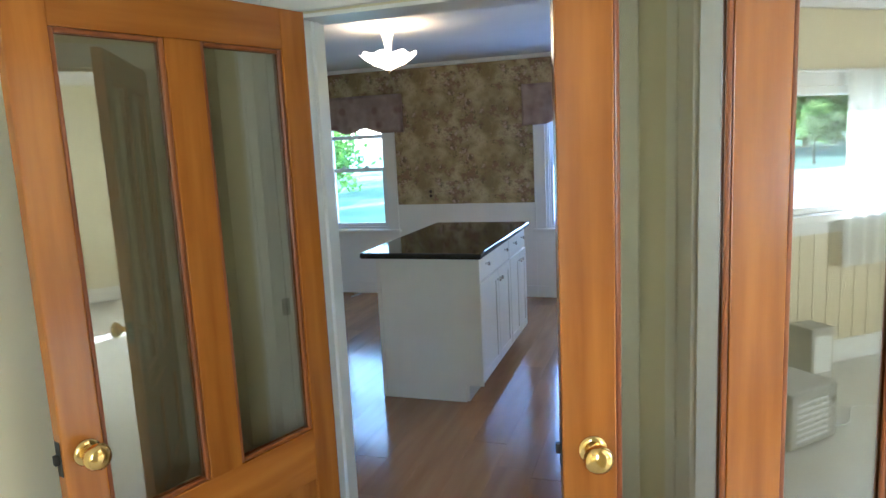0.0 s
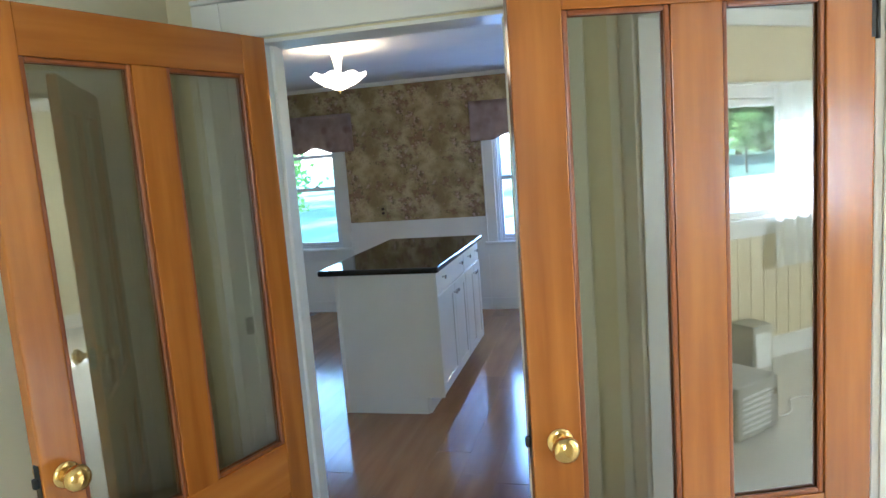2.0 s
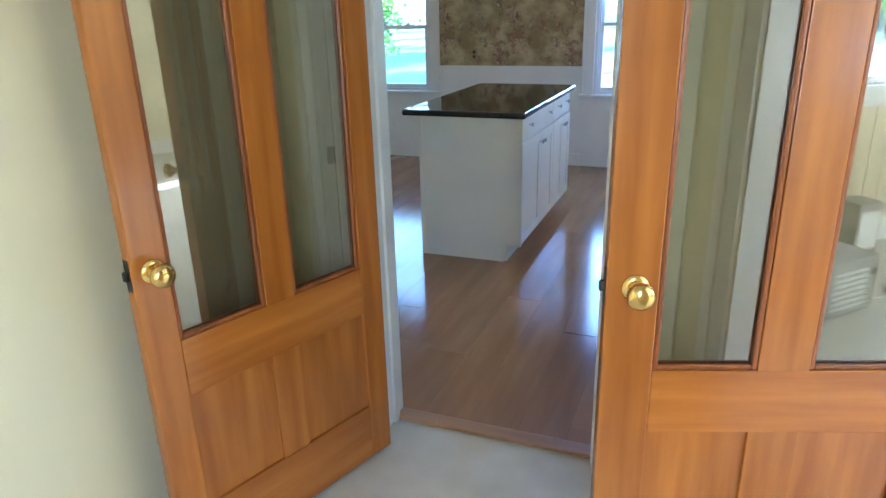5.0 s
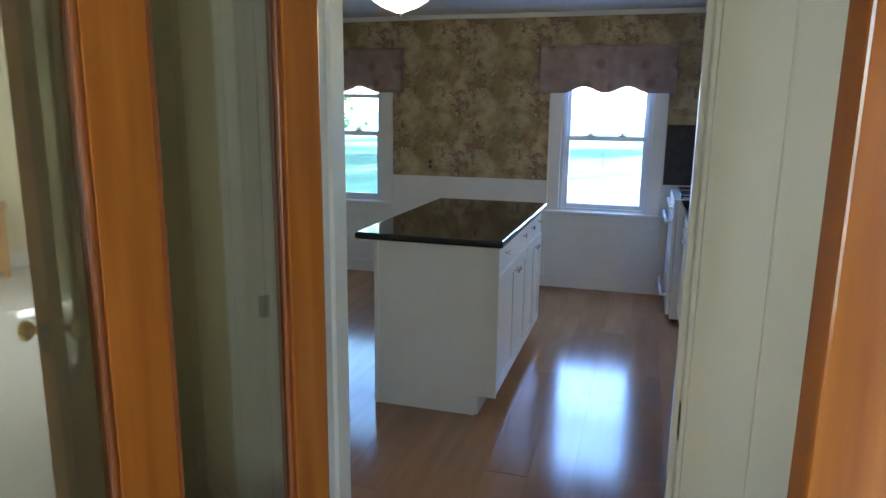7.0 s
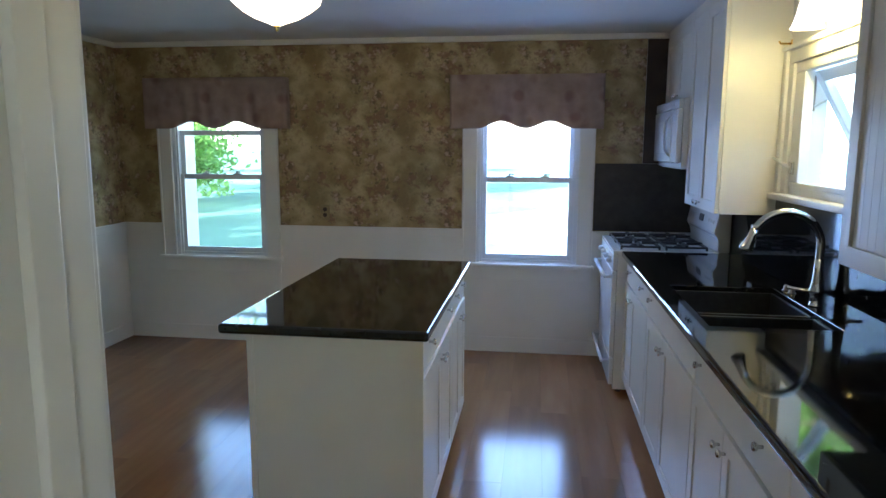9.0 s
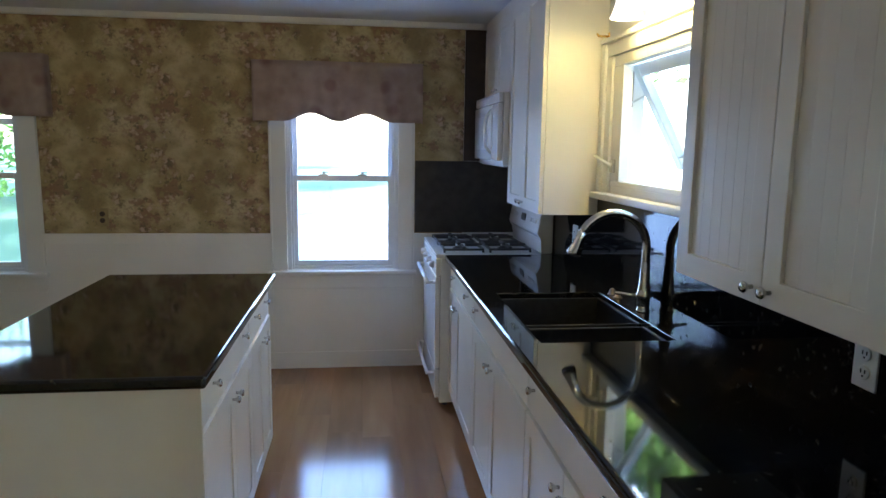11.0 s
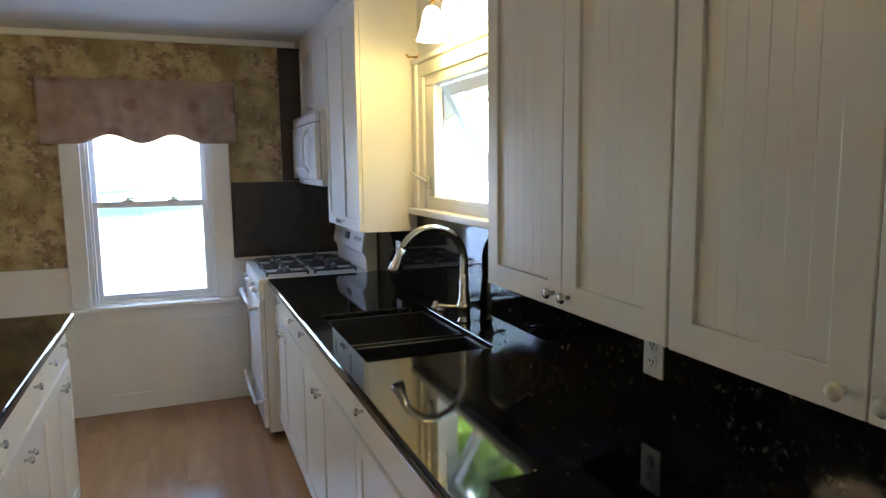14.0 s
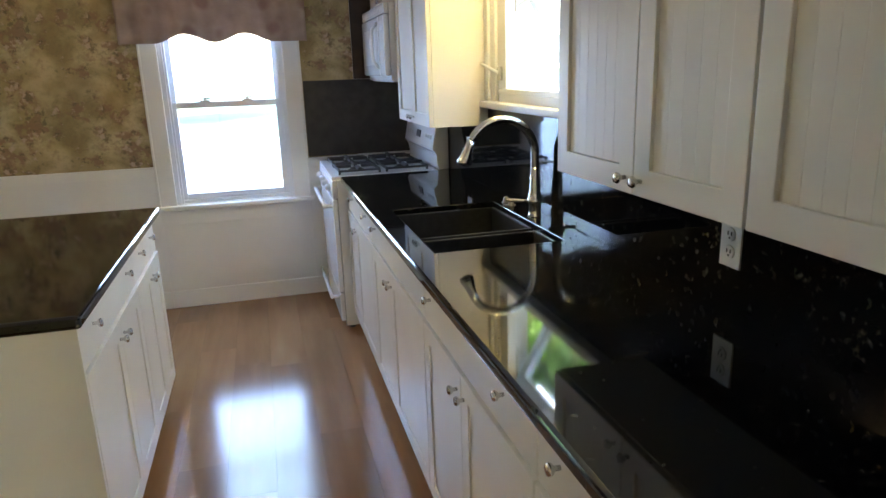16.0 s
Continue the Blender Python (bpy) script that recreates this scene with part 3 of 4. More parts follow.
for x0, x1 in ((-0.022, 0.0), (0.12, 0.142)):
    bm = bmesh.new()
    for s in (-1, 1):
        a, b = sorted((s * (hs - 0.004), s * (hs + 0.1)))
        block(bm, (x0, a, 0), (x1, b, DOOR_H + 0.004), 0.004)
        a, b = sorted((s * (hs + 0.06), s * (hs + 0.11)))
        block(bm, (x0 - 0.008 if x0 < 0 else x0, a, 0), (x1 - 0.0005 if x0 < 0 else x1 + 0.008, b, DOOR_H + 0.11), 0.004)
    block(bm, (x0, -hs - 0.06, DOOR_H + 0.004), (x1, hs + 0.06, DOOR_H + 0.108), 0.004)
    part("casing", bm, WHITE, side)
bm = bmesh.new()
for s in (-1, 1):
    a, b = sorted((s * (hs - 0.012), s * hs))
    block(bm, (-0.004, a, 0), (0.124, b, DOOR_H), 0.002)
block(bm, (-0.004, -hs + 0.012, DOOR_H - 0.012), (0.124, hs - 0.012, DOOR_H), 0.002)
part("jamb", bm, WHITE, side)


# ---------- the two glazed doors ----------
def glazed_door(name, hinge, free, label, mirror, st=0.11, mid=0.084, knob_in=0.062, skew=0.0):
    """A fir door with two tall panes over two panels. Built from the hinge along +x; mirror flips which face looks at the hall."""
    d = Vector(free) - Vector(hinge)
    width, turn = d.length, math.degrees(math.atan2(d.y, d.x))
    door = thing(name, (hinge[0], hinge[1], 0.012), label, "door", "glazed doors", turn=turn)
    th, top = 0.036, 1.925
    pw = (width - 2 * st - mid) / 2
    z_p0, z_p1, z_g0, z_g1 = 0.2, 0.545, 0.704, 1.815
    y0, y1 = -th / 2, th / 2
    part("hinge_stile", solid((0, y0, 0), (st, y1, top), 0.004), WOOD, door)
    part("lock_stile", solid((width - st, y0, 0), (width, y1, top), 0.004), WOOD, door)
    part("muntin", solid((st + pw, y0 + 0.001, z_p0), (st + pw + mid, y1 - 0.001, z_g1), 0.002), WOOD, door)
    for nm, a, b in (("bottom_rail", 0, z_p0), ("lock_rail", z_p1, z_g0), ("top_rail", z_g1, top)):
        part(nm, solid((st, y0 + 0.0005, a), (width - st, y1 - 0.0005, b), 0.003), WOOD_RAIL, door)
    for x in (st, st + pw + mid):
        part("panel", solid((x - 0.006, -0.007, z_p0 - 0.006), (x + pw + 0.006, 0.007, z_p1 + 0.006)), WOOD, door)
        bm = solid((-pw / 2 - 0.004, -0.002, z_g0 - 0.004), (pw / 2 + 0.004, 0.002, z_g1 + 0.004))
        bmesh.ops.transform(bm, matrix=pose(x + pw / 2, 0, 0, 0, 0, skew), verts=bm.verts)  # each pane turned by skew, to line up what it mirrors
        p = part("pane", bm, DOOR_GLASS, door, "clear glass")
        p.visible_shadow = False
        for ys in (-1, 1):
            bm = bmesh.new()
            a, b = sorted((ys * 0.003, ys * 0.014))
            for lo, hi in (((x, a, z_g0), (x + 0.012, b, z_g1)), ((x + pw - 0.012, a, z_g0), (x + pw, b, z_g1)),
                           ((x + 0.012, a, z_g0), (x + pw - 0.012, b, z_g0 + 0.012)), ((x + 0.012, a, z_g1 - 0.012), (x + pw - 0.012, b, z_g1))):
                block(bm, lo, hi, 0.005, 3)
            part("glazing_bead", bm, WOOD_DARK, door, "darker rounded bead round the glass")
    kx, kz = width - knob_in, 0.903
    for ys in (-1, 1):
        m = pose(kx, ys * th / 2, kz, -90 * ys, 0, 0)
        bm = lathe([(0.031, 0), (0.031, 0.003), (0.026, 0.007), (0.016, 0.009)], 24, None, m)
        lathe([(0.011, 0.005), (0.011, 0.024), (0.02, 0.03), (0.028, 0.037), (0.0305, 0.046), (0.027, 0.056), (0.017, 0.062), (0.004, 0.063)], 24, bm, m)
        part("door_knob", bm, BRASS, door, "polished brass knob", smooth=True)
    part("latch_bolt", solid((width - 0.001, -0.007, kz - 0.012), (width + 0.012, 0.006, kz + 0.012), 0.004), DARK_METAL, door, "dark latch bolt")
    part("latch_plate", solid((width - 0.0015, -0.011, kz - 0.04), (width + 0.0015, 0.011, kz + 0.04), 0.001), DARK_METAL, door)
    for hz in (0.2, 1.72):
        bm = lathe([(0.005, 0), (0.005, 0.085)], 10, None, pose(-0.004, mirror * th / 2, hz))
        block(bm, (0.0, mirror * th / 2 - 0.001, hz + 0.003), (0.01, mirror * th / 2 + 0.001, hz + 0.082))
        part("hinge", bm, DARK_METAL, door, "dark metal butt hinge")
    return door


glazed_door("door_kitchen", (-0.713, 1.945), (-0.962, 1.194), "amber-stained fir door with two glass panes standing open", -1, 0.089, 0.097, 0.051, -1.5)
glazed_door("door_side", (0.826, 1.738), (0.078, 1.479), "amber-stained fir door with two glass panes half open", 1, 0.112, 0.112)

# ---------- kitchen island ----------
def knob(parent, m, mat=CHROME, label="chrome cabinet knob"):
    bm = lathe([(0.005, 0), (0.005, 0.011), (0.011, 0.016), (0.013, 0.021), (0.01, 0.026), (0.003, 0.027)], 14, None, m)
    return part("knob", bm, mat, parent, label, smooth=True)


def ring_frame(x0, x1, y0, y1, z0, z1, rail, bevel=0.0025):
    """A rectangular frame with a hole, one connected mesh, from x0 to x1."""
    bm = bmesh.new()
    rings = []
    for x in (x0, x1):
        for r in (0.0, rail):
            rings.append([bm.verts.new((x, y, z)) for y, z in ((y0 + r, z0 + r), (y1 - r, z0 + r), (y1 - r, z1 - r), (y0 + r, z1 - r))])
    for a, b in ((0, 1), (1, 3), (3, 2), (2, 0)):
        for i in range(4):
            j = (i + 1) % 4
            bm.faces.new((rings[a][i], rings[a][j], rings[b][j], rings[b][i]))
    bmesh.ops.recalc_face_normals(bm, faces=bm.faces)
    bmesh.ops.bevel(bm, geom=[e for e in bm.edges if e.calc_face_angle(0) > 0.5], offset=bevel, segments=2, affect="EDGES", profile=0.6)
    return bm


def shaker(parent, name, y0, y1, z0, z1, x, face, mat=CABINET, beads=False, label=""):
    """A framed door in the plane x, looking towards face (+1 or -1 along x), with a flat or a bead-board panel."""
    rail = 0.058
    a, b = sorted((x, x + face * 0.019))
    front = part(name, ring_frame(a, b, y0, y1, z0, z1, rail), mat, parent, label)
    a, b = sorted((x, x + face * (0.006 if beads else 0.0135)))
    part("door_panel", solid((a, y0 + rail - 0.001, z0 + rail - 0.001), (b, y1 - rail + 0.001, z1 - rail + 0.001)), mat, front)
    if beads:
        w = y1 - y0 - 2 * rail
        k = max(2, round(w / 0.042))
        a, b = sorted((x + face * 0.0055, x + face * 0.0105))
        for i in range(k):
            part("bead_board", solid((a, y0 + rail + w * i / k + 0.0002, z0 + rail), (b, y0 + rail + w * (i + 1) / k - 0.0002, z1 - rail), 0.001, 2), mat, front)
    return front


def flat_front(parent, name, y0, y1, z0, z1, x, face):
    a, b = sorted((x, x + face * 0.012))
    return part(name, solid((a, y0, z0), (b, y1, z1), 0.004, 3), CABINET, parent)


def base_cabinet(y0, y1, x_face, x_back, face, drawer_knobs, pair, label, group, top=0.88, body_top=0.0):
    """A base unit with a drawer over two doors. Its front looks along x towards face."""
    c = thing("base_cabinet", ((x_face + x_back) / 2, (y0 + y1) / 2, 0), label, "cabinet", group)
    ox, oy = c.location.x, c.location.y
    xf, xb = x_face - ox, x_back - ox
    h = (y1 - y0) / 2
    inner = xf - face * 0.019
    part("body", solid((min(inner, xb), -h, 0.105), (max(inner, xb), h, body_top or top), 0.001), CABINET, c)
    part("toe_kick", solid((min(inner - face * 0.075, xb), -h, 0), (max(inner - face * 0.075, xb), h, 0.105)), CABINET, c)
    g = 0.003
    dr = flat_front(c, "drawer_front", -h + g, h - g, 0.733, top - 0.006, inner, face)
    for k in drawer_knobs:
        knob(dr, pose(xf - face * 0.007, k - oy, 0.818, 0, 90 * face, 0))
    mid = pair - oy
    for a, b, s in ((-h + g, mid - g / 2, -1), (mid + g / 2, h - g, 1)):
        d = shaker(c, "door", a, b, 0.118, 0.727, inner, face)
        knob(d, pose(xf, mid + s * 0.032, 0.67, 0, 90 * face, 0))
    return c


ISL = (-1.372, -0.735)
base_cabinet(3.868, 4.668, ISL[1], ISL[0], 1, (4.03, 4.535), 4.31, "white island cabinet with a drawer over two doors", "island cabinets")
base_cabinet(4.671, 5.225, ISL[1], ISL[0], 1, (4.82, 5.09), 4.985, "white narrower island cabinet with a drawer over two doors", "island cabinets")
# finished end panel facing the doorway
endp = thing("island_end_panel", ((ISL[0] + ISL[1]) / 2, 3.858, 0), "plain white painted end panel of the island", "panel")
hw_i = (ISL[1] - ISL[0]) / 2
bm = solid((-hw_i - 0.004, -0.008, 0.105), (hw_i, 0.008, 0.88), 0.002)
block(bm, (-hw_i - 0.004, -0.008, 0), (hw_i - 0.11, 0.008, 0.105))
part("panel", bm, CABINET, endp)
part("corner_strip", solid((-hw_i - 0.01, -0.013, 0), (-hw_i + 0.015, 0.002, 0.88), 0.003), CABINET, endp)

def countertop(name, lo, hi, label, holes=()):
    """A polished slab with rounded edges; holes (x0, x1, y0, y1) go through it."""
    ob = thing(name, ((lo[0] + hi[0]) / 2, (lo[1] + hi[1]) / 2, lo[2]), label, "countertop")
    ox, oy, oz = ob.location
    bm = bmesh.new()
    xs = sorted({lo[0], hi[0], *[v for h in holes for v in h[:2]]})
    ys = sorted({lo[1], hi[1], *[v for h in holes for v in h[2:]]})
    for z in (0, hi[2] - lo[2]):
        grid = {(x, y): bm.verts.new((x - ox, y - oy, z)) for x in xs for y in ys}
        for x0, x1 in zip(xs, xs[1:]):
            for y0, y1 in zip(ys, ys[1:]):
                if not any(h[0] <= x0 < h[1] and h[2] <= y0 < h[3] for h in holes):
                    bm.faces.new([grid[k] for k in ((x0, y0), (x1, y0), (x1, y1), (x0, y1))])
    low = [e for e in bm.edges if e.is_boundary]
    pairs = {}
    for e in low:
        key = tuple(sorted((round(v.co.x, 5), round(v.co.y, 5)) for v in e.verts))
        pairs.setdefault(key, []).append(e)
    for a, b in pairs.values():
        v = sorted(a.verts, key=lambda q: (q.co.x, q.co.y)) + sorted(b.verts, key=lambda q: (q.co.x, q.co.y))[::-1]
        bm.faces.new(v)
    bmesh.ops.recalc_face_normals(bm, faces=bm.faces)
    flat = [e for e in bm.edges if len(e.link_faces) == 2 and e.calc_face_angle() < 0.1]
    bmesh.ops.dissolve_edges(bm, edges=flat, use_verts=False) if not holes else None
    sharp = [e for e in bm.edges if e.calc_face_angle(0) > 0.5]
    outer = [e for e in sharp if not all(lo[0] + 0.01 < v.co.x + ox < hi[0] - 0.01 and lo[1] + 0.01 < v.co.y + oy < hi[1] - 0.01 for v in e.verts)]
    inner = [e for e in sharp if e not in outer]
    bmesh.ops.bevel(bm, geom=outer, offset=0.011, segments=4, affect="EDGES", profile=0.5)
    if inner:
        bmesh.ops.bevel(bm, geom=[e for e in inner if e.is_valid], offset=0.003, segments=2, affect="EDGES", profile=0.5)
    part("slab", bm, GRANITE, ob)
    return ob


countertop("island_countertop", (-1.468, 3.8, 0.881), (-0.71, 5.272, 0.917), "polished black granite island top with rounded edges")
SINK = (0.262, 0.708, 4.04, 4.765)
countertop("counter_slab", (0.168, NEAR1 + 0.002, 0.881), (RIGHT - 0.002, 5.795, 0.917), "polished black granite counter with a sink cut-out", [SINK])

for y0, y1, knobs, pair in ((4.962, 5.792, (5.145, 5.6), 5.5), (3.967, 4.96, (4.87,), 4.53), (3.08, 3.965, (3.89, 3.26), 3.565), (NEAR1 + 0.004, 3.078, (2.98, 2.3), 2.63)):
    base_cabinet(y0, y1, 0.197, RIGHT - 0.02, -1, knobs, pair, "white base cabinet with a drawer over two doors", "counter cabinets", body_top=0.69 if len(knobs) == 1 else 0.0)


# granite splash behind the counter and beside the range
def splash(name, lo, hi, label, mat=SPLASH_GRANITE):
    return setting(name, solid(lo, hi, 0.002), mat, label, "backsplash")


splash("backsplash_counter", (RIGHT - 0.016, NEAR1 + 0.002, 0.9175), (RIGHT - 0.0005, 5.79, 1.295), "polished black granite backsplash")
splash("backsplash_range", (RIGHT - 0.016, 5.793, 0.6), (RIGHT - 0.0005, FAR - 0.0165, 1.43), "dark granite behind the range")
splash("backsplash_far", (0.058, FAR - 0.016, 0.945), (RIGHT - 0.0165, FAR - 0.0065, 1.43), "dull dark stone panel beside the window", DUSTY_STONE)
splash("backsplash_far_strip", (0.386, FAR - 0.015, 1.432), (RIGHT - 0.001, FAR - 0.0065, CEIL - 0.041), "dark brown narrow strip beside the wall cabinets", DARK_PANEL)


def upper_cabinet(y0, y1, z0, z1, seam, label, group="wall cabinets", x_face=0.52, mat_knob=CHROME):
    c = thing("wall_cabinet", (RIGHT, (y0 + y1) / 2, z0), label, "cabinet", group)
    oy, h = c.location.y, (y1 - y0) / 2
    xf = x_face - RIGHT
    part("body", solid((xf + 0.02, -h, 0), (-0.001, h, z1 - z0), 0.0015), CABINET, c)
    for a, b in ((-h + 0.002, seam - oy - 0.0015), (seam - oy + 0.0015, h - 0.002)):
        d = shaker(c, "door", a, b, 0.002, z1 - z0 - 0.06, xf + 0.019, -1, beads=True)
        s = 1 if b < seam - oy else -1
        e = b if b < seam - oy else a
        knob(d, pose(xf, e - s * 0.03, 0.035, 0, -90, 0), mat_knob, "round cabinet knob")
    part("top_filler", solid((xf + 0.004, -h, z1 - z0 - 0.056), (xf + 0.02, h, z1 - z0), 0.002), CABINET, c)
    return c


upper_cabinet(2.97, 3.7, 1.205, CEIL - 0.002, 3.317, "white wall cabinet with two beadboard doors")
upper_cabinet(NEAR1 + 0.03, 2.966, 1.205, CEIL - 0.002, 2.597, "white wall cabinet with beadboard doors and porcelain knobs", mat_knob=PORCELAIN)
upper_cabinet(5.1, 5.795, 1.215, CEIL - 0.002, 5.45, "white wall cabinet with two doors beside the window")
upper_cabinet(5.8, 6.575, 1.835, CEIL - 0.002, 6.19, "short white wall cabinet above the microwave")


# ---------- sink and tap ----------
def kitchen_sink():
    x0, x1, y0, y1 = SINK
    s = thing("kitchen_sink", ((x0 + x1) / 2, (y0 + y1) / 2, 0.7), "black composite double-bowl sink set into the granite", "sink")
    ox, oy, oz = s.location
    mid = 4.315
    for a, b in ((y0, mid - 0.017), (mid + 0.017, y1)):
        bm = bmesh.new()
        w, top = 0.012, 0.893 - oz
        lo, hi = (x0 - ox - 0.004, a - oy - (0.004 if a == y0 else 0)), (x1 - ox + 0.004, b - oy + (0.004 if b == y1 else 0))
        block(bm, (lo[0], lo[1], 0), (hi[0], hi[1], w), 0.004)
        block(bm, (lo[0], lo[1], w), (lo[0] + w, hi[1], top), 0.004)
        block(bm, (hi[0] - w, lo[1], w), (hi[0], hi[1], top), 0.004)
        block(bm, (lo[0] + w, lo[1], w), (hi[0] - w, lo[1] + w, top), 0.004)
        block(bm, (lo[0] + w, hi[1] - w, w), (hi[0] - w, hi[1], top), 0.004)
        bowl = part("bowl", bm, BLACK_PLASTIC, s)
        part("drain", lathe([(0.042, 0), (0.042, 0.004), (0.03, 0.006), (0.03, 0.002), (0.004, 0.003)], 20, None, pose((lo[0] + hi[0]) / 2, (lo[1] + hi[1]) / 2, w)), CHROME, bowl, "steel drain ring", smooth=True)
    part("divider", solid((x0 - ox, mid - oy - 0.016, 0.05), (x1 - ox, mid - oy + 0.016, 0.876 - oz), 0.012, 3), BLACK_PLASTIC, s)
    return s


kitchen_sink()


def tap():
    t = thing("kitchen_tap", (0.757, 4.42, 0.917), "brushed nickel gooseneck kitchen tap behind the sink", "tap")
    part("base", lathe([(0.027, 0.0), (0.027, 0.006), (0.0235, 0.01), (0.0235, 0.05), (0.031, 0.055), (0.032, 0.066), (0.026, 0.074), (0.0215, 0.1), (0.019, 0.14), (0.0162, 0.19)], 24), CHROME, t, smooth=True)
    pts, rad = [], []
    for i in range(5):
        pts.append((0, 0, 0.13 + 0.03 * i))
        rad.append(0.0162)
    cx, cz, r = -0.132, 0.242, 0.132
    for i in range(1, 22):
        a = math.pi * i / 21 * 0.86
        pts.append((cx + r * math.cos(a), 0, cz + r * math.sin(a)))
        rad.append(0.0162)
    part("gooseneck", tube(pts, rad, 18), CHROME, t, smooth=True)
    e = Vector(pts[-1])
    d = Vector((-0.38, 0, -1)).normalized()
    part("spray_head", tube([e + d * k for k in (-0.005, 0.02, 0.045, 0.075, 0.085)], [0.0165, 0.018, 0.021, 0.028, 0.027], 18), CHROME, t, smooth=True)
    part("spray_face", tube([e + d * 0.084, e + d * 0.089], 0.017, 16), BLACK_PLASTIC, t)
    part("lever", tube([(-0.015, 0.005, 0.06), (-0.05, 0.02, 0.061), (-0.1, 0.035, 0.066)], [0.009, 0.007, 0.006], 12), CHROME, t, smooth=True)
    return t


tap()
for y in (4.72, 4.655):
    s = thing("soap_pump" if y < 4.7 else "air_gap_cap", (0.75, y, 0.917), "small nickel cap beside the tap", "tap fitting")
    part("cap", lathe([(0.018, 0), (0.018, 0.003), (0.012, 0.006), (0.011, 0.02), (0.008, 0.025), (0.002, 0.026)], 18), DULL_NICKEL, s, smooth=True)

# ---------- range ----------
def gas_range():
    y0, y1, xf, xb = 5.802, 6.562, 0.118, 0.79
    g = thing("gas_range", ((xf + xb) / 2, (y0 + y1) / 2, 0), "white enamel gas range with black iron grates", "stove")
    h, a, b = (y1 - y0) / 2, xf - g.location.x, xb - g.location.x
    part("body", solid((a + 0.03, -h, 0.03), (b, h, 0.895), 0.004), ENAMEL, g)
    part("oven_door", solid((a, -h + 0.004, 0.24), (a + 0.028, h - 0.004, 0.785), 0.008, 3), ENAMEL, g)
    part("drawer", solid((a + 0.002, -h + 0.004, 0.06), (a + 0.028, h - 0.004, 0.232), 0.008, 3), ENAMEL, g)
    part("front_panel", solid((a + 0.002, -h + 0.002, 0.79), (a + 0.03, h - 0.002, 0.893), 0.008, 3), ENAMEL, g)
    for z, r in ((0.745, 0.012), (0.2, 0.01)):
        bm = tube([(a - 0.04, -h + 0.05, z), (a - 0.042, 0, z), (a - 0.04, h - 0.05, z)], r, 12)
        for y in (-h + 0.06, h - 0.06):
            tube([(a + 0.005, y, z), (a - 0.04, y, z)], r * 0.9, 10, bm)
        part("handle", bm, ENAMEL, g, smooth=True)
    for i in range(4):
        y = -h + 0.12 + i * (2 * h - 0.24) / 3
        m = pose(a + 0.002, y, 0.842, 0, -90, 0)
        bm = lathe([(0.022, 0), (0.022, 0.008), (0.018, 0.012), (0.016, 0.028), (0.003, 0.029)], 18, None, m)
        part("control_knob", bm, ENAMEL, g, smooth=True)
    part("cooktop", solid((a + 0.002, -h, 0.895), (b - 0.055, h, 0.918), 0.008, 3), ENAMEL, g)
    for i, (gx0, gx1) in enumerate(((a + 0.05, a + 0.29), (a + 0.32, a + 0.57))):
        for gy0, gy1 in ((-h + 0.05, -0.015), (0.015, h - 0.05)):
            bm = bmesh.new()
            z0, z1 = 0.93, 0.942
            for lo, hi in (((gx0, gy0), (gx1, gy0 + 0.015)), ((gx0, gy1 - 0.015), (gx1, gy1)), ((gx0, gy0), (gx0 + 0.015, gy1)), ((gx1 - 0.015, gy0), (gx1, gy1))):
                block(bm, (*lo, z0), (*hi, z1), 0.003)
            cx, cy = (gx0 + gx1) / 2, (gy0 + gy1) / 2
            for lo, hi in (((gx0, cy - 0.009), (cx - 0.03, cy + 0.009)), ((cx + 0.03, cy - 0.009), (gx1, cy + 0.009)), ((cx - 0.009, gy0), (cx + 0.009, cy - 0.03)), ((cx - 0.009, cy + 0.03), (cx + 0.009, gy1))):
                block(bm, (*lo, z0 + 0.004), (*hi, z1 + 0.01), 0.002)
            for px in (gx0 + 0.006, gx1 - 0.006):
                for py in (gy0 + 0.006, gy1 - 0.006):
                    block(bm, (px - 0.006, py - 0.006, 0.917), (px + 0.006, py + 0.006, z0 + 0.002))
            part("grate", bm, IRON, g, "black cast-iron grate")
            part("burner", lathe([(0.045, 0.917), (0.045, 0.924), (0.032, 0.928), (0.03, 0.934), (0.004, 0.935)], 20, None, pose(cx, cy, 0)), IRON, g, "black burner cap", smooth=True)
    # raised back with a sloping face
    bm = bmesh.new()
    prof = [(b - 0.055, 0.915), (b - 0.055, 1.0), (b - 0.085, 1.03), (b - 0.06, 1.165), (b - 0.035, 1.18), (b + 0.01, 1.18), (b + 0.01, 0.915)]
    v0 = [bm.verts.new((x, -h, z)) for x, z in prof]
    v1 = [bm.verts.new((x, h, z)) for x, z in prof]
    bm.faces.new(v0)
    bm.faces.new(v1[::-1])
    for i in range(len(prof)):
        j = (i + 1) % len(prof)
        bm.faces.new((v0[i], v0[j], v1[j], v1[i]))
    bmesh.ops.bevel(bm, geom=list(bm.edges), offset=0.006, segments=2, affect="EDGES")
    back = part("backguard", bm, ENAMEL, g)
    m = pose(b - 0.075, 0, 1.097, 0, 10.5, 0)
    bm = solid((-0.002, -0.05, -0.022), (0.004, 0.05, 0.022), 0.002)
    bmesh.ops.transform(bm, matrix=m, verts=bm.verts)
    part("clock_panel", bm, BLACK_PLASTIC, back, "black display")
    for y in (-0.3, -0.24, -0.18, 0.18, 0.24, 0.3):
        bm = solid((-0.004, y - 0.018, -0.012), (0.003, y + 0.018, 0.012), 0.003)
        bmesh.ops.transform(bm, matrix=m, verts=bm.verts)
        part("button", bm, GREY_PLASTIC, back)
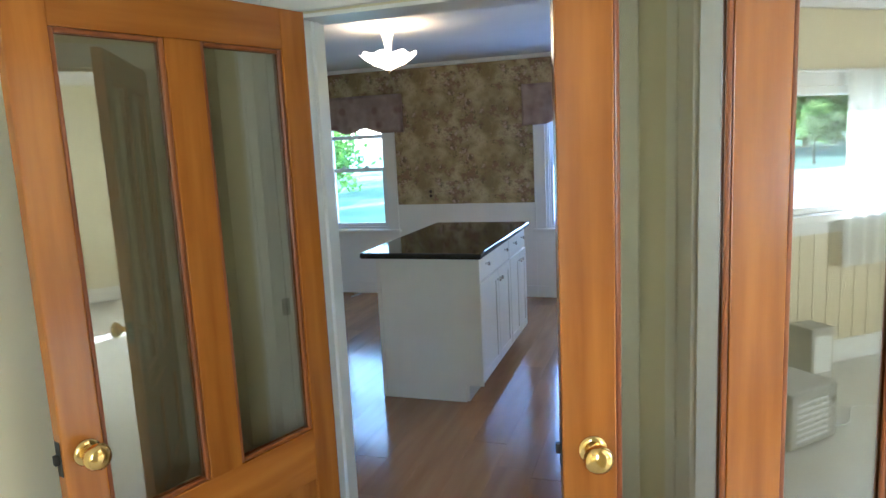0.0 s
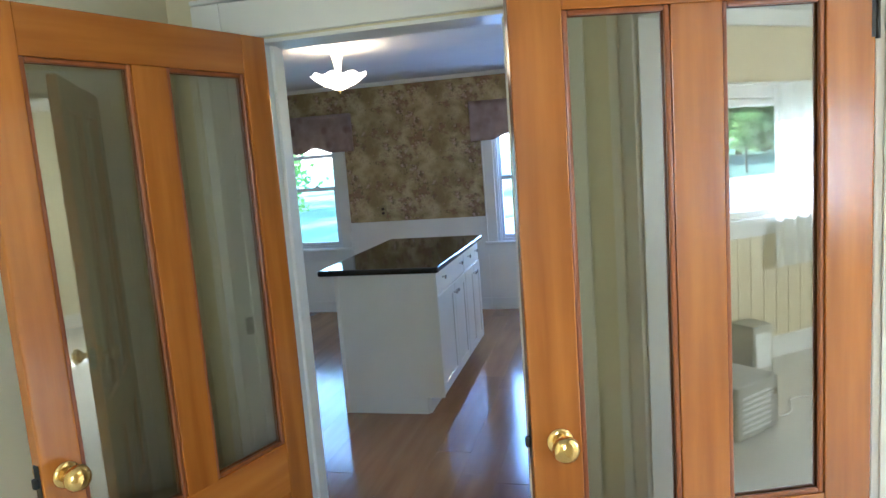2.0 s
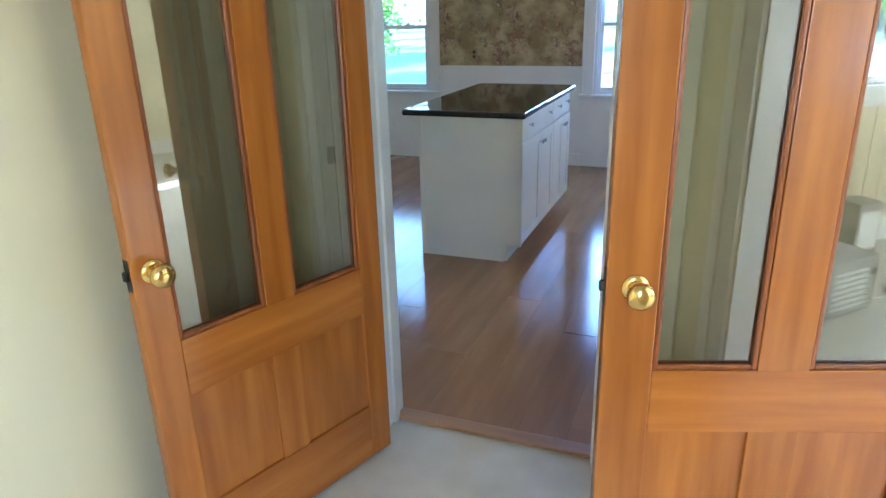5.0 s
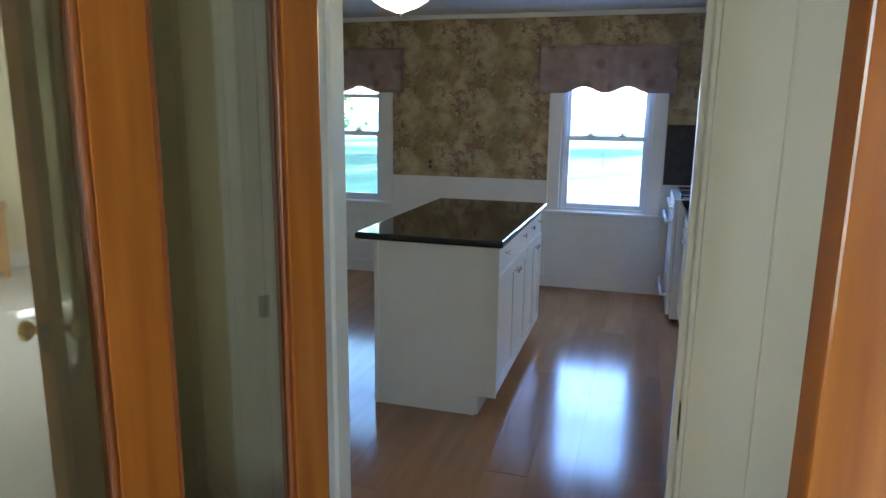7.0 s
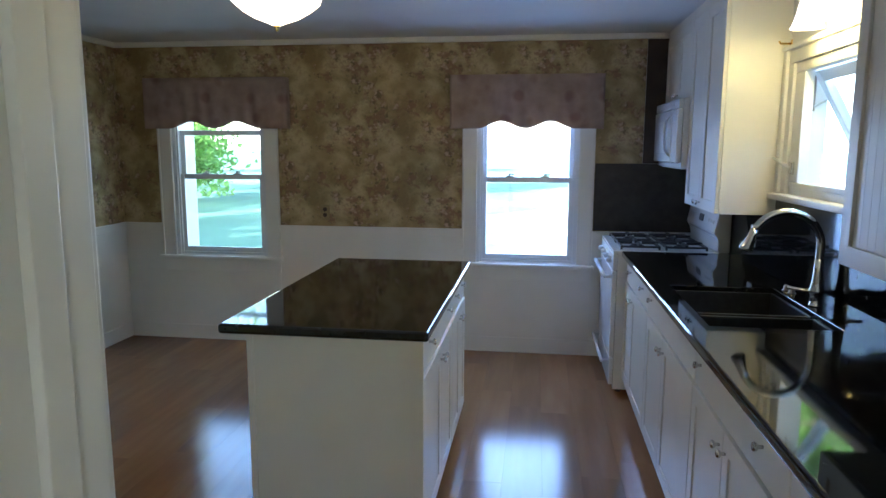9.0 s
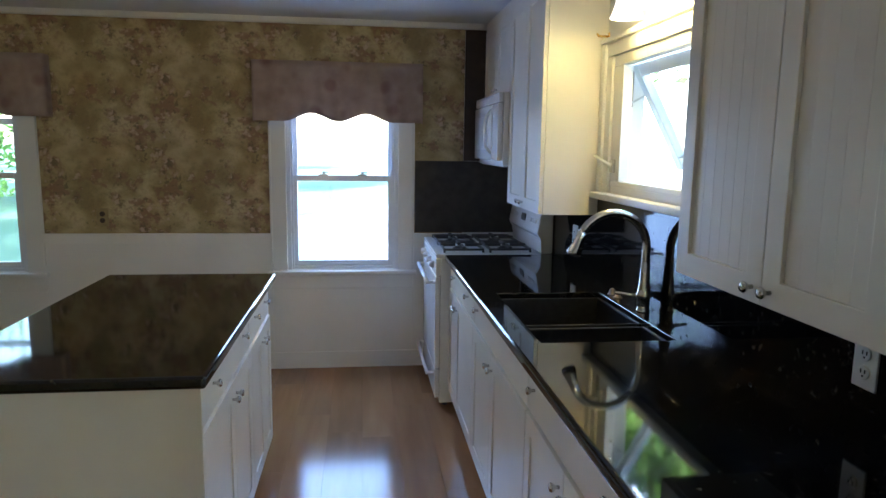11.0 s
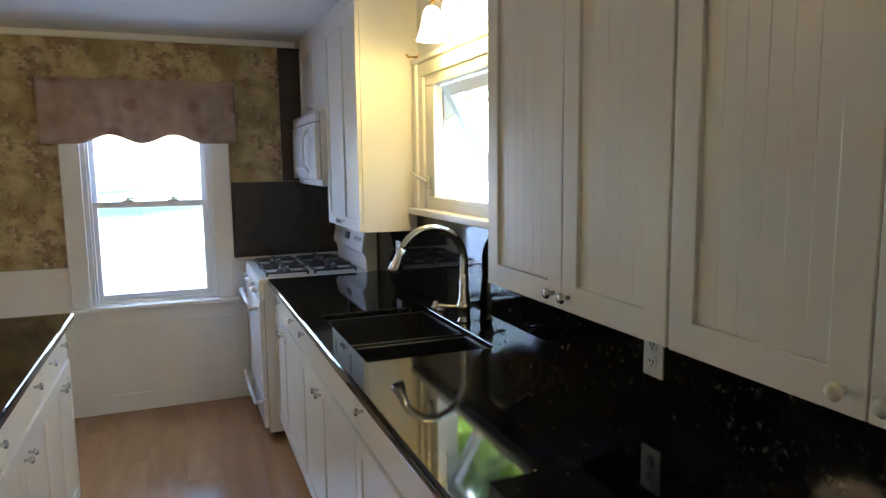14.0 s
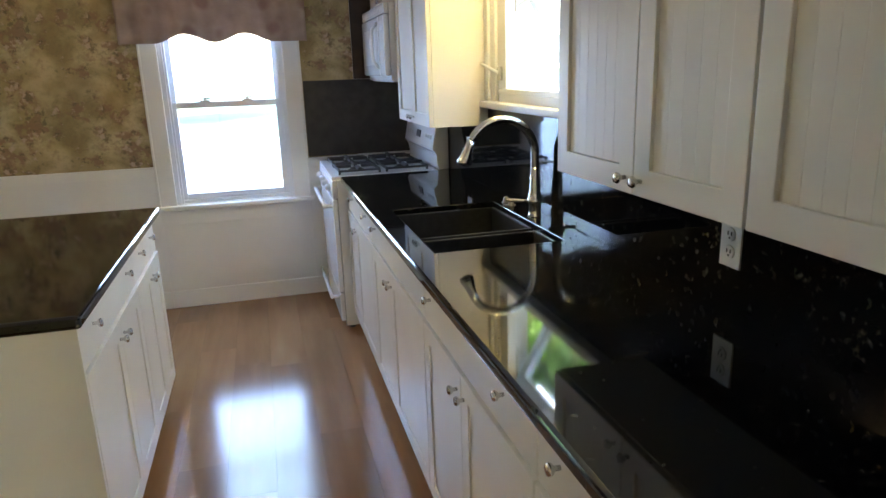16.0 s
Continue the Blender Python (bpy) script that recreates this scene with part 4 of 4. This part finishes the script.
    for x in (a + 0.07, b - 0.06):
        for y in (-h + 0.06, h - 0.06):
            part("foot", lathe([(0.018, 0), (0.018, 0.032)], 12, None, pose(x, y, 0)), BLACK_PLASTIC, g)
    return g


gas_range()


def microwave():
    y0, y1, xf, z0, z1 = 5.803, 6.56, 0.455, 1.42, 1.833
    g = thing("microwave", (RIGHT - 0.016, (y0 + y1) / 2, z0), "white over-range microwave below the short cabinet", "microwave")
    h, a, t = (y1 - y0) / 2, xf - (RIGHT - 0.016), z1 - z0
    part("body", solid((a + 0.035, -h, 0), (0, h, t), 0.006), ENAMEL, g)
    part("door", solid((a, -h + 0.17, 0.03), (a + 0.033, h, t - 0.06), 0.014, 4), ENAMEL, g)
    part("door_window", solid((a - 0.002, -h + 0.25, 0.09), (a + 0.002, h - 0.1, t - 0.12), 0.002), GREY_PLASTIC, g, "grey perforated window")
    part("control_panel", solid((a + 0.002, -h, 0.03), (a + 0.033, -h + 0.166, t - 0.06), 0.012, 3), ENAMEL, g)
    part("display", solid((a - 0.001, -h + 0.03, t - 0.14), (a + 0.003, -h + 0.14, t - 0.09), 0.001), GREY_PLASTIC, g)
    part("vent_grille", solid((a + 0.006, -h, t - 0.056), (a + 0.033, h, t - 0.002), 0.008, 3), ENAMEL, g)
    bm = bmesh.new()
    for i in range(14):
        y = -h + 0.05 + i * (2 * h - 0.1) / 13
        block(bm, (a + 0.004, y - 0.016, t - 0.042), (a + 0.01, y + 0.016, t - 0.018))
    part("vent_slot", bm, GREY_PLASTIC, g)
    pts = [(a + 0.004, -h + 0.2, 0.07), (a - 0.03, -h + 0.195, 0.11), (a - 0.038, -h + 0.195, t / 2), (a - 0.03, -h + 0.195, t - 0.13), (a + 0.004, -h + 0.2, t - 0.09)]
    part("handle", tube(pts, [0.008, 0.01, 0.011, 0.01, 0.008], 12), ENAMEL, g, smooth=True)
    part("underside", solid((a + 0.05, -h + 0.03, -0.006), (-0.02, h - 0.03, 0.001), 0.002), GREY_PLASTIC, g)
    return g


microwave()


# ---------- valances ----------
def valance(x0, x1, label):
    """A gathered fabric board valance: soft front with a scalloped hem and returns to the wall."""
    v = thing("valance", ((x0 + x1) / 2, FAR, 1.667), label, "valance", "window valances")
    h, top = (x1 - x0) / 2, 0.385
    bm = bmesh.new()
    rows, depth, r0 = 10, 0.1, 0.02
    path = [(-h, -0.008 - 0.012 * i, -1.0) for i in range(7)]
    path += [(-h + r0 - r0 * math.cos(a), -depth + r0 - r0 * math.sin(a), -1.0) for a in (0.3, 0.8, 1.3)]
    path += [((h - r0) * u, -depth, u) for u in [-1 + 2 * i / 96 for i in range(97)]]
    path += [(-x, y, 1.0) for x, y, u in path[9::-1]]
    sheets = []
    for inner in (0.0, 0.004):
        grid = []
        for x, y, u in path:
            hem = 0.008 + (0.05 * (1 + math.cos(math.pi * 3.0 * (u + 1))) / 2 if abs(u) < 0.667 else 0.0)
            side = abs(u) == 1.0
            col = []
            for r in range(rows + 1):
                t = r / rows
                soft = 0.0 if side else (0.008 * math.sin(u * 31 + t * 2.0) + 0.006 * math.sin(u * 17 + 1.3)) * (1 - t) * (1 - u ** 8) + 0.004 * noise.noise((x * 9, t * 4, x0)) * (1 - u ** 8)
                col.append(bm.verts.new((x * (1 - inner / h), y + inner - soft, hem + (top - hem) * t)))
            grid.append(col)
        sheets.append(grid)
        for a, b in zip(grid, grid[1:]):
            for r in range(rows):
                bm.faces.new((a[r], b[r], b[r + 1], a[r + 1]))
    for r in (0, rows):
        for i in range(len(path) - 1):
            bm.faces.new((sheets[0][i][r], sheets[0][i + 1][r], sheets[1][i + 1][r], sheets[1][i][r]))
    part("fabric", bm, FABRIC, v, smooth=True)
    part("mounting_board", solid((-h + 0.006, -depth + 0.012, top - 0.02), (h - 0.006, -0.006, top - 0.002), 0.002), WHITE, v)
    return v


valance(-3.36, -2.22, "mauve floral fabric valance with a scalloped hem")
valance(-0.99, 0.1, "mauve floral fabric valance with a scalloped hem")


# ---------- lamps ----------
def ceiling_lamp():
    x, y = -1.465, 4.45
    c = thing("ceiling_lamp", (x, y, CEIL), "lit scalloped frosted-glass bowl lamp under the ceiling", "lamp")
    part("canopy", lathe([(0.07, 0), (0.066, -0.014), (0.046, -0.03), (0.03, -0.09), (0.022, -0.15), (0.016, -0.2)], 24), WHITE, c, smooth=True)
    bm = bmesh.new()
    steps, rings = 72, []
    for r, z in ((0.012, -0.285), (0.045, -0.272), (0.1, -0.25), (0.145, -0.222), (0.178, -0.195), (0.19, -0.183)):
        ring = []
        for i in range(steps):
            a = 2 * math.pi * i / steps
            k = 1 + 0.045 * (r / 0.21) ** 2 * math.cos(9 * a)
            ring.append(bm.verts.new((r * k * math.cos(a), r * k * math.sin(a), z + 0.012 * (r / 0.21) ** 3 * math.cos(9 * a))))
        rings.append(ring)
    for a, b in zip(rings, rings[1:]):
        for i in range(steps):
            j = (i + 1) % steps
            bm.faces.new((a[i], a[j], b[j], b[i]))
    bm.faces.new(rings[0])
    bmesh.ops.solidify(bm, geom=list(bm.faces), thickness=0.004)
    part("glass_bowl", bm, LAMP_GLASS, c, "frosted glass bowl", smooth=True)
    part("finial", lathe([(0.012, -0.283), (0.012, -0.291), (0.006, -0.297), (0.009, -0.303), (0.002, -0.31)], 14), BRASS, c, "small brass finial", smooth=True)
    lamp("ceiling_lamp_light", (x, y, CEIL - 0.13), CEILING_LAMP_WATTS, (1.0, 0.64, 0.27), 0.06)


ceiling_lamp()


def wall_lamp():
    w = thing("wall_lamp", (RIGHT, 4.42, 2.18), "brass bar lamp with lit frosted bell shades above the window", "lamp")
    part("back_plate", solid((-0.02, -0.3, -0.03), (-0.0005, 0.3, 0.03), 0.008, 3), BRASS, w)
    for y in (-0.22, 0.0, 0.22):
        part("arm", tube([(-0.015, y, 0), (-0.07, y, 0.01), (-0.1, y, -0.005), (-0.1, y, -0.03)], 0.008, 10), BRASS, w, smooth=True)
        part("shade", lathe([(0.02, -0.025), (0.03, -0.035), (0.038, -0.06), (0.045, -0.1), (0.058, -0.14), (0.066, -0.155), (0.06, -0.155), (0.03, -0.12)], 24, None, pose(-0.1, y, 0)), LAMP_GLASS, w, "frosted bell shade", smooth=True)
        lamp("wall_lamp_light", (RIGHT - 0.1, 4.42 + y, 2.0), WALL_LAMP_WATTS, (1.0, 0.76, 0.25), 0.04)


wall_lamp()


# ---------- outlets and small fittings ----------
def outlet(place, turn, plate, socket, label):
    o = thing("wall_outlet", place, label, "outlet", turn=turn)
    part("plate", solid((-0.036, -0.006, -0.058), (0.036, 0, 0.058), 0.004, 3), plate, o)
    for z in (-0.021, 0.021):
        f = part("socket", lathe([(0.0165, 0), (0.0165, 0.003), (0.015, 0.004)], 18, None, pose(0, -0.005, z, 90, 0, 0)), socket, o)
        bm = bmesh.new()
        for x in (-0.006, 0.006):
            block(bm, (x - 0.0012, -0.0105, z - 0.002), (x + 0.0012, -0.0085, z + 0.007))
        block(bm, (-0.002, -0.0105, z - 0.01), (0.002, -0.0085, z - 0.006))
        part("slot", bm, DARK_SLOT, f)
    return o


outlet((-1.962, FAR - 0.004, 1.045), 0, BROWN_PLATE, BROWN_SOCKET, "small brown wall outlet in the wallpaper")
outlet((LEFT + 0.004, 6.17, 1.03), 90, BROWN_PLATE, BROWN_SOCKET, "small brown wall outlet in the wallpaper")
outlet((RIGHT - 0.016, 3.345, 1.066), -90, WHITE, WHITE, "white wall outlet on the granite splash")
outlet((RIGHT - 0.016, 5.4, 1.075), -90, WHITE, WHITE, "white wall outlet on the granite splash")
b = thing("curtain_rod_bracket", (RIGHT, 5.095, 2.03), "small brass curtain rod bracket beside the window", "bracket")
part("plate", solid((-0.004, -0.01, -0.018), (0, 0.01, 0.018), 0.002), BRASS, b)
part("hook", tube([(-0.002, 0, 0), (-0.05, 0, 0), (-0.058, 0, 0.012)], 0.005, 8), BRASS, b, smooth=True)

# ---------- hall and side room ----------
for nm, lo, hi in (("baseboard_hall_left", (HALL_L, -1.88, 0), (HALL_L + 0.014, NEAR0, 0.11)), ("baseboard_hall_near", (DOOR_R + 0.13, NEAR0 - 0.014, 0), (HALL_R, NEAR0, 0.11)),
                   ("baseboard_side", (HALL_R + 0.12, ROOM_Y0, 0), (ROOM_X1, ROOM_Y0 + 0.016, 0.15)), ("baseboard_side_end", (ROOM_X1 - 0.016, ROOM_Y0 + 0.016, 0), (ROOM_X1, ROOM_Y1 - 0.12, 0.15))):
    setting(nm, solid(lo, hi, 0.004), WHITE, "white painted baseboard", "baseboard")
bm = bmesh.new()
x = HALL_R + 0.13
while x < ROOM_X1 - 0.1:
    top = 0.9 if RW[0] - 0.1 < x < RW[1] + 0.1 else CEIL - 0.3
    block(bm, (x + 0.003, ROOM_Y0, 0.15), (x + 0.117, ROOM_Y0 + 0.008, top), 0.003)
    x += 0.12
setting("panelling_side", bm, PANEL, "yellowed vertical board panelling", "panelling")
rw = thing("window_3", ((RW[0] + RW[1]) / 2, ROOM_Y0, RW[2]), "white framed side-room window", "window", kind="structure")
h, t = (RW[1] - RW[0]) / 2, RW[3] - RW[2]
bm = bmesh.new()
for s in (-1, 1):
    a, b2 = sorted((s * h, s * (h + 0.09)))
    block(bm, (a, 0, -0.02), (b2, 0.02, t + 0.1), 0.004)
    a, b2 = sorted((s * h, s * (h - 0.05)))
    block(bm, (a, -0.12, 0), (b2, -0.02, t), 0.004)
block(bm, (-h - 0.09, 0, t), (h + 0.09, 0.022, t + 0.1), 0.004)
block(bm, (-h, -0.12, t - 0.05), (h, -0.02, t), 0.004)
block(bm, (-h, -0.12, 0), (h, -0.02, 0.04), 0.004)
part("window_frame", bm, WHITE, rw)
part("window_sill", solid((-h - 0.12, -0.02, -0.05), (h + 0.12, 0.07, 0), 0.008, 3), WHITE, rw)
part("apron", solid((-h - 0.09, 0.0005, -0.13), (h + 0.09, 0.016, -0.052), 0.004), WHITE, rw)
p = part("pane", solid((-h + 0.045, -0.072, 0.035), (h - 0.045, -0.068, t - 0.045)), GLASS, rw)
p.visible_shadow = False


def sheer_material():
    m, n, l, b = material("sheer_curtain")
    b.inputs["Base Color"].default_value = (0.8, 0.8, 0.76, 1)
    b.inputs["Roughness"].default_value = 0.9
    tr = n.new("ShaderNodeBsdfTranslucent")
    tr.inputs["Color"].default_value = (0.8, 0.8, 0.74, 1)
    mx = n.new("ShaderNodeMixShader")
    mx.inputs["Fac"].default_value = 0.55
    l.new(b.outputs[0], mx.inputs[1])
    l.new(tr.outputs[0], mx.inputs[2])
    l.new(mx.outputs[0], n["Material Output"].inputs["Surface"])
    return m


SHEER = sheer_material()
cur = thing("sheer_curtain", (3.75, ROOM_Y0 + 0.05, 0.66), "white sheer curtain hanging beside the side-room window", "curtain")
bm = bmesh.new()
cols = []
for i in range(61):
    xx = -0.6 + 1.05 * i / 60
    yy = 0.05 + 0.018 * math.sin(i * 0.9) + 0.006 * math.sin(i * 2.3)
    cols.append([bm.verts.new((xx, yy + 0.01 * (1 - z), z * 1.2)) for z in (0, 0.25, 0.5, 0.75, 1)])
for a, b2 in zip(cols, cols[1:]):
    for r in range(4):
        bm.faces.new((a[r], b2[r], b2[r + 1], a[r + 1]))
part("cloth", bm, SHEER, cur, smooth=True)
part("rod", tube([(-1.1, 0.05, 1.2), (0.5, 0.05, 1.2)], 0.009, 10), WHITE, cur)

heater = thing("space_heater", (2.1, 0.2, 0), "pale grey boxy appliance standing on the floor", "heater", turn=-8)
part("case", solid((-0.18, -0.14, 0.012), (0.18, 0.14, 0.3), 0.018, 3), HEATER_GREY, heater)
for i in range(7):
    part("louvre", solid((-0.14, 0.138, 0.05 + i * 0.03), (0.1, 0.144, 0.063 + i * 0.03), 0.002), WHITE, heater)
part("switch", solid((0.13, 0.138, 0.2), (0.16, 0.147, 0.23), 0.003), BLACK_PLASTIC, heater)
box = thing("small_white_box", (2.9, ROOM_Y0 + 0.12, 0), "small white appliance box against the panelled wall", "box")
part("case", solid((-0.09, -0.09, 0), (0.09, 0.09, 0.33), 0.012, 3), HEATER_GREY, box)
part("front", solid((-0.07, 0.089, 0.05), (0.07, 0.094, 0.28), 0.004), WHITE, box)
cable = thing("power_cable", (2.5, 0.1, 0), "white power cable lying on the floor", "cable")
pts = [(-0.2 + 0.05 * i, 0.1 * math.sin(i * 0.55) + 0.01 * i, 0.006) for i in range(16)]
part("cord", tube(pts, 0.005, 8), WHITE, cable, smooth=True)

chest = thing("pine_chest", (5.33, 1.15, 0), "low orange pine chest against the end wall", "chest")
part("carcass", solid((-0.2, -0.3, 0.06), (0.2, 0.3, 0.62), 0.006), PINE, chest)
part("top", solid((-0.23, -0.33, 0.62), (0.22, 0.33, 0.645), 0.008, 3), PINE, chest)
for i in range(2):
    d = part("drawer_front", solid((-0.215, -0.28, 0.09 + i * 0.265), (-0.199, 0.28, 0.335 + i * 0.265), 0.005), PINE, chest)
    part("knob", lathe([(0.008, 0), (0.016, 0.014), (0.003, 0.025)], 14, None, pose(-0.215, 0, 0.21 + i * 0.265, 0, -90, 0)), PINE, d, smooth=True)
for sx in (-0.17, 0.17):
    for sy in (-0.27, 0.27):
        part("foot", solid((sx - 0.025, sy - 0.025, 0), (sx + 0.025, sy + 0.025, 0.06), 0.004), PINE, chest)

# ---------- outdoors ----------
setting("ground", solid((-400, -400, -0.55), (400, 400, -0.5)), GRASS, "mown green lawn reaching the horizon", "lawn")
bm = bmesh.new()
drive = [(-3.4, 8.6), (40, 8.6), (40, 78), (-3.4, 19.8)]
upper = [bm.verts.new((x, y, -0.485)) for x, y in drive]
lower = [bm.verts.new((x, y, -0.52)) for x, y in drive]
bm.faces.new(upper)
for i in range(4):
    bm.faces.new((upper[i], lower[i], lower[(i + 1) % 4], upper[(i + 1) % 4]))
setting("road_drive", bm, CONCRETE, "pale sunlit driveway", "driveway")
# Added pale sheet: the glare of the sunlit lawn is put into its colour.
setting("bright_ground_front", solid((4, -21, -0.52), (70, -5, -0.485)), CONCRETE, "pale sheet added to brighten the sunlit lawn before the house", "driveway")
setting("wall_foundation", solid((LEFT - 0.12, -3.0, -0.55), (ROOM_X1 + 0.12, FAR + 0.14, -0.121)), CONCRETE, "pale foundation under the house", "foundation")
setting("roof_kitchen", solid((-4.3, 3.1, 2.5), (1.25, FAR + 0.6, 2.62)), SIDING, "flat eave and roof over the kitchen", "roof")
setting("roof_hall", solid((-4.3, -3.0, 2.5), (0.98, 3.09, 2.62)), SIDING, "flat eave and roof over the hall", "roof")
setting("roof_side_room", solid((0.985, -1.0, 2.5), (6.3, 3.09, 2.62)), SIDING, "flat eave and roof over the side room", "roof")


def tree(place, height, spread, seed, leaves, label, leaf=0.16, low=0.3, group="garden trees"):
    rng = random.Random(seed)
    t = thing("tree", place, label, "tree", group)
    bm = bmesh.new()
    tops = []
    r0 = 0.028 * height
    trunk = [(0.03 * height * 0.3 * math.sin(i * 1.1 + seed), 0.03 * height * 0.3 * math.cos(i * 0.8 + seed), height * 0.8 * i / 7) for i in range(8)]
    tube(trunk, [r0 * (1 - 0.1 * i) for i in range(8)], 9, bm)
    for i in range(9):
        z = height * (low + 0.5 * i / 9)
        a = rng.uniform(0, 6.28)
        ln = spread * rng.uniform(0.55, 0.95) * (1 - 0.4 * i / 9)
        base = Vector((trunk[min(7, int(z / height / 0.8 * 7))][0], trunk[min(7, int(z / height / 0.8 * 7))][1], z))
        tip = base + Vector((math.cos(a) * ln, math.sin(a) * ln, ln * rng.uniform(0.3, 0.7)))
        mid = (base + tip) / 2 + Vector((0, 0, 0.06 * ln))
        tube([base, mid, tip], [r0 * 0.4, r0 * 0.25, r0 * 0.08], 6, bm)
        tops += [tip, mid, (mid + tip) / 2]
    tops += [Vector((rng.gauss(0, spread * 0.25), rng.gauss(0, spread * 0.25), height * rng.uniform(0.7, 0.98))) for _ in range(12)]
    part("trunk", bm, BARK, t)
    verts, faces = [], []
    clumps = [p + Vector((rng.gauss(0, spread * 0.2), rng.gauss(0, spread * 0.2), rng.gauss(0, spread * 0.14))) for p in tops for _ in range(3)]
    for _ in range(leaves):
        c = rng.choice(clumps)
        p = c + Vector((rng.gauss(0, spread * 0.12), rng.gauss(0, spread * 0.12), rng.gauss(0, spread * 0.09)))
        if p.z < 0.3:
            continue
        q = Euler((rng.uniform(-1, 1), rng.uniform(-1, 1), rng.uniform(0, 6.28))).to_matrix()
        s = leaf * rng.uniform(0.6, 1.3)
        k = len(verts)
        for cx, cy in ((-0.5, 0), (0, -0.32), (0.5, 0), (0, 0.32)):
            verts.append(p + q @ Vector((cx * s, cy * s, 0.12 * s * abs(cx))))
        faces.append((k, k + 1, k + 2, k + 3))
    me = bpy.data.meshes.new("crown")
    me.from_pydata([tuple(v) for v in verts], [], faces)
    me.materials.append(LEAF)
    new("crown", me).parent = t
    return t


G = -0.5
# Four, from y 0.5 to 12, are unseen, added to dapple the lawn with shade.
for i, (x, y, hgt, spr) in enumerate(((-18, 25, 9, 4.6), (-7.4, 25, 9, 4.0), (-14, 46, 12, 5.5), (-23, 36, 11, 5), (-13.5, 7, 8, 3.2), (-17, 12, 9, 3.6), (-10.5, 3.5, 9, 4.0), (-8.2, 0.5, 10, 4.2), (-30, 44, 12, 5.5))):
    tree((x, y, G), hgt, spr, 11 + i, 7500, "broad leafy green tree on the lawn", 0.26)
for i, (x, y, hgt, spr) in enumerate(((5.2, 9.6, 9.5, 3.0), (6.8, 12.6, 10.5, 3.4), (3.6, 13.8, 10, 3.0), (9.0, 16.0, 12, 3.8))):
    tree((x, y, G), hgt, spr, 40 + i, 9000, "tall leafy green tree near the kitchen", 0.22, 0.36)
tree((2.4, 12.4, G), 10.5, 3.9, 61, 15000, "leafy green tree close to the kitchen", 0.2, 0.42)
tree((-13.8, 25, G), 5.5, 2.8, 31, 7000, "low spreading leafy tree on the lawn", 0.26, 0.1)
tree((29.1, -23.3, G), 3.1, 0.85, 77, 1500, "slim young bright green tree on the lawn", 0.2, 0.45, "young tree")
for i in range(7):
    tree((33 + i * 7.0, -46 - (i % 3) * 3, G), 12, 5.5, 90 + i, 4500, "dark tall tree at the edge of the lawn", 0.8, 0.04, "edge of the woods")

# ---------- plank floor ----------
PLANK_W, PLANK_L = 0.185, 1.2
rng = random.Random(5)
floor = thing("floor_kitchen", (LEFT, NEAR1, 0), "brown maple laminate plank floor with a satin shine", "floor", kind="structure")
shared = {}
x = 0.0
while x < RIGHT - LEFT - 0.001:
    w = min(PLANK_W, RIGHT - LEFT - x)
    y = -rng.uniform(0, PLANK_L)
    while y < FAR - NEAR1:
        a, b2 = max(y, 0.0), min(y + PLANK_L, FAR - NEAR1)
        if b2 - a > 0.01:
            key = (round(w, 3), round(b2 - a, 2))
            if key not in shared:
                bm = bmesh.new()
                block(bm, (0.0001, 0.0001, -0.011), (w - 0.0001, round(b2 - a, 2) - 0.0001, 0), 0.0004, 1)
                me = bpy.data.meshes.new("plank")
                bmesh.ops.recalc_face_normals(bm, faces=bm.faces)
                bm.to_mesh(me)
                bm.free()
                me.materials.append(LAMINATE)
                shared[key] = me
            o = new("plank", shared[key])
            o.parent = floor
            o.location = (x, a, 0)
        y += PLANK_L
    x += PLANK_W
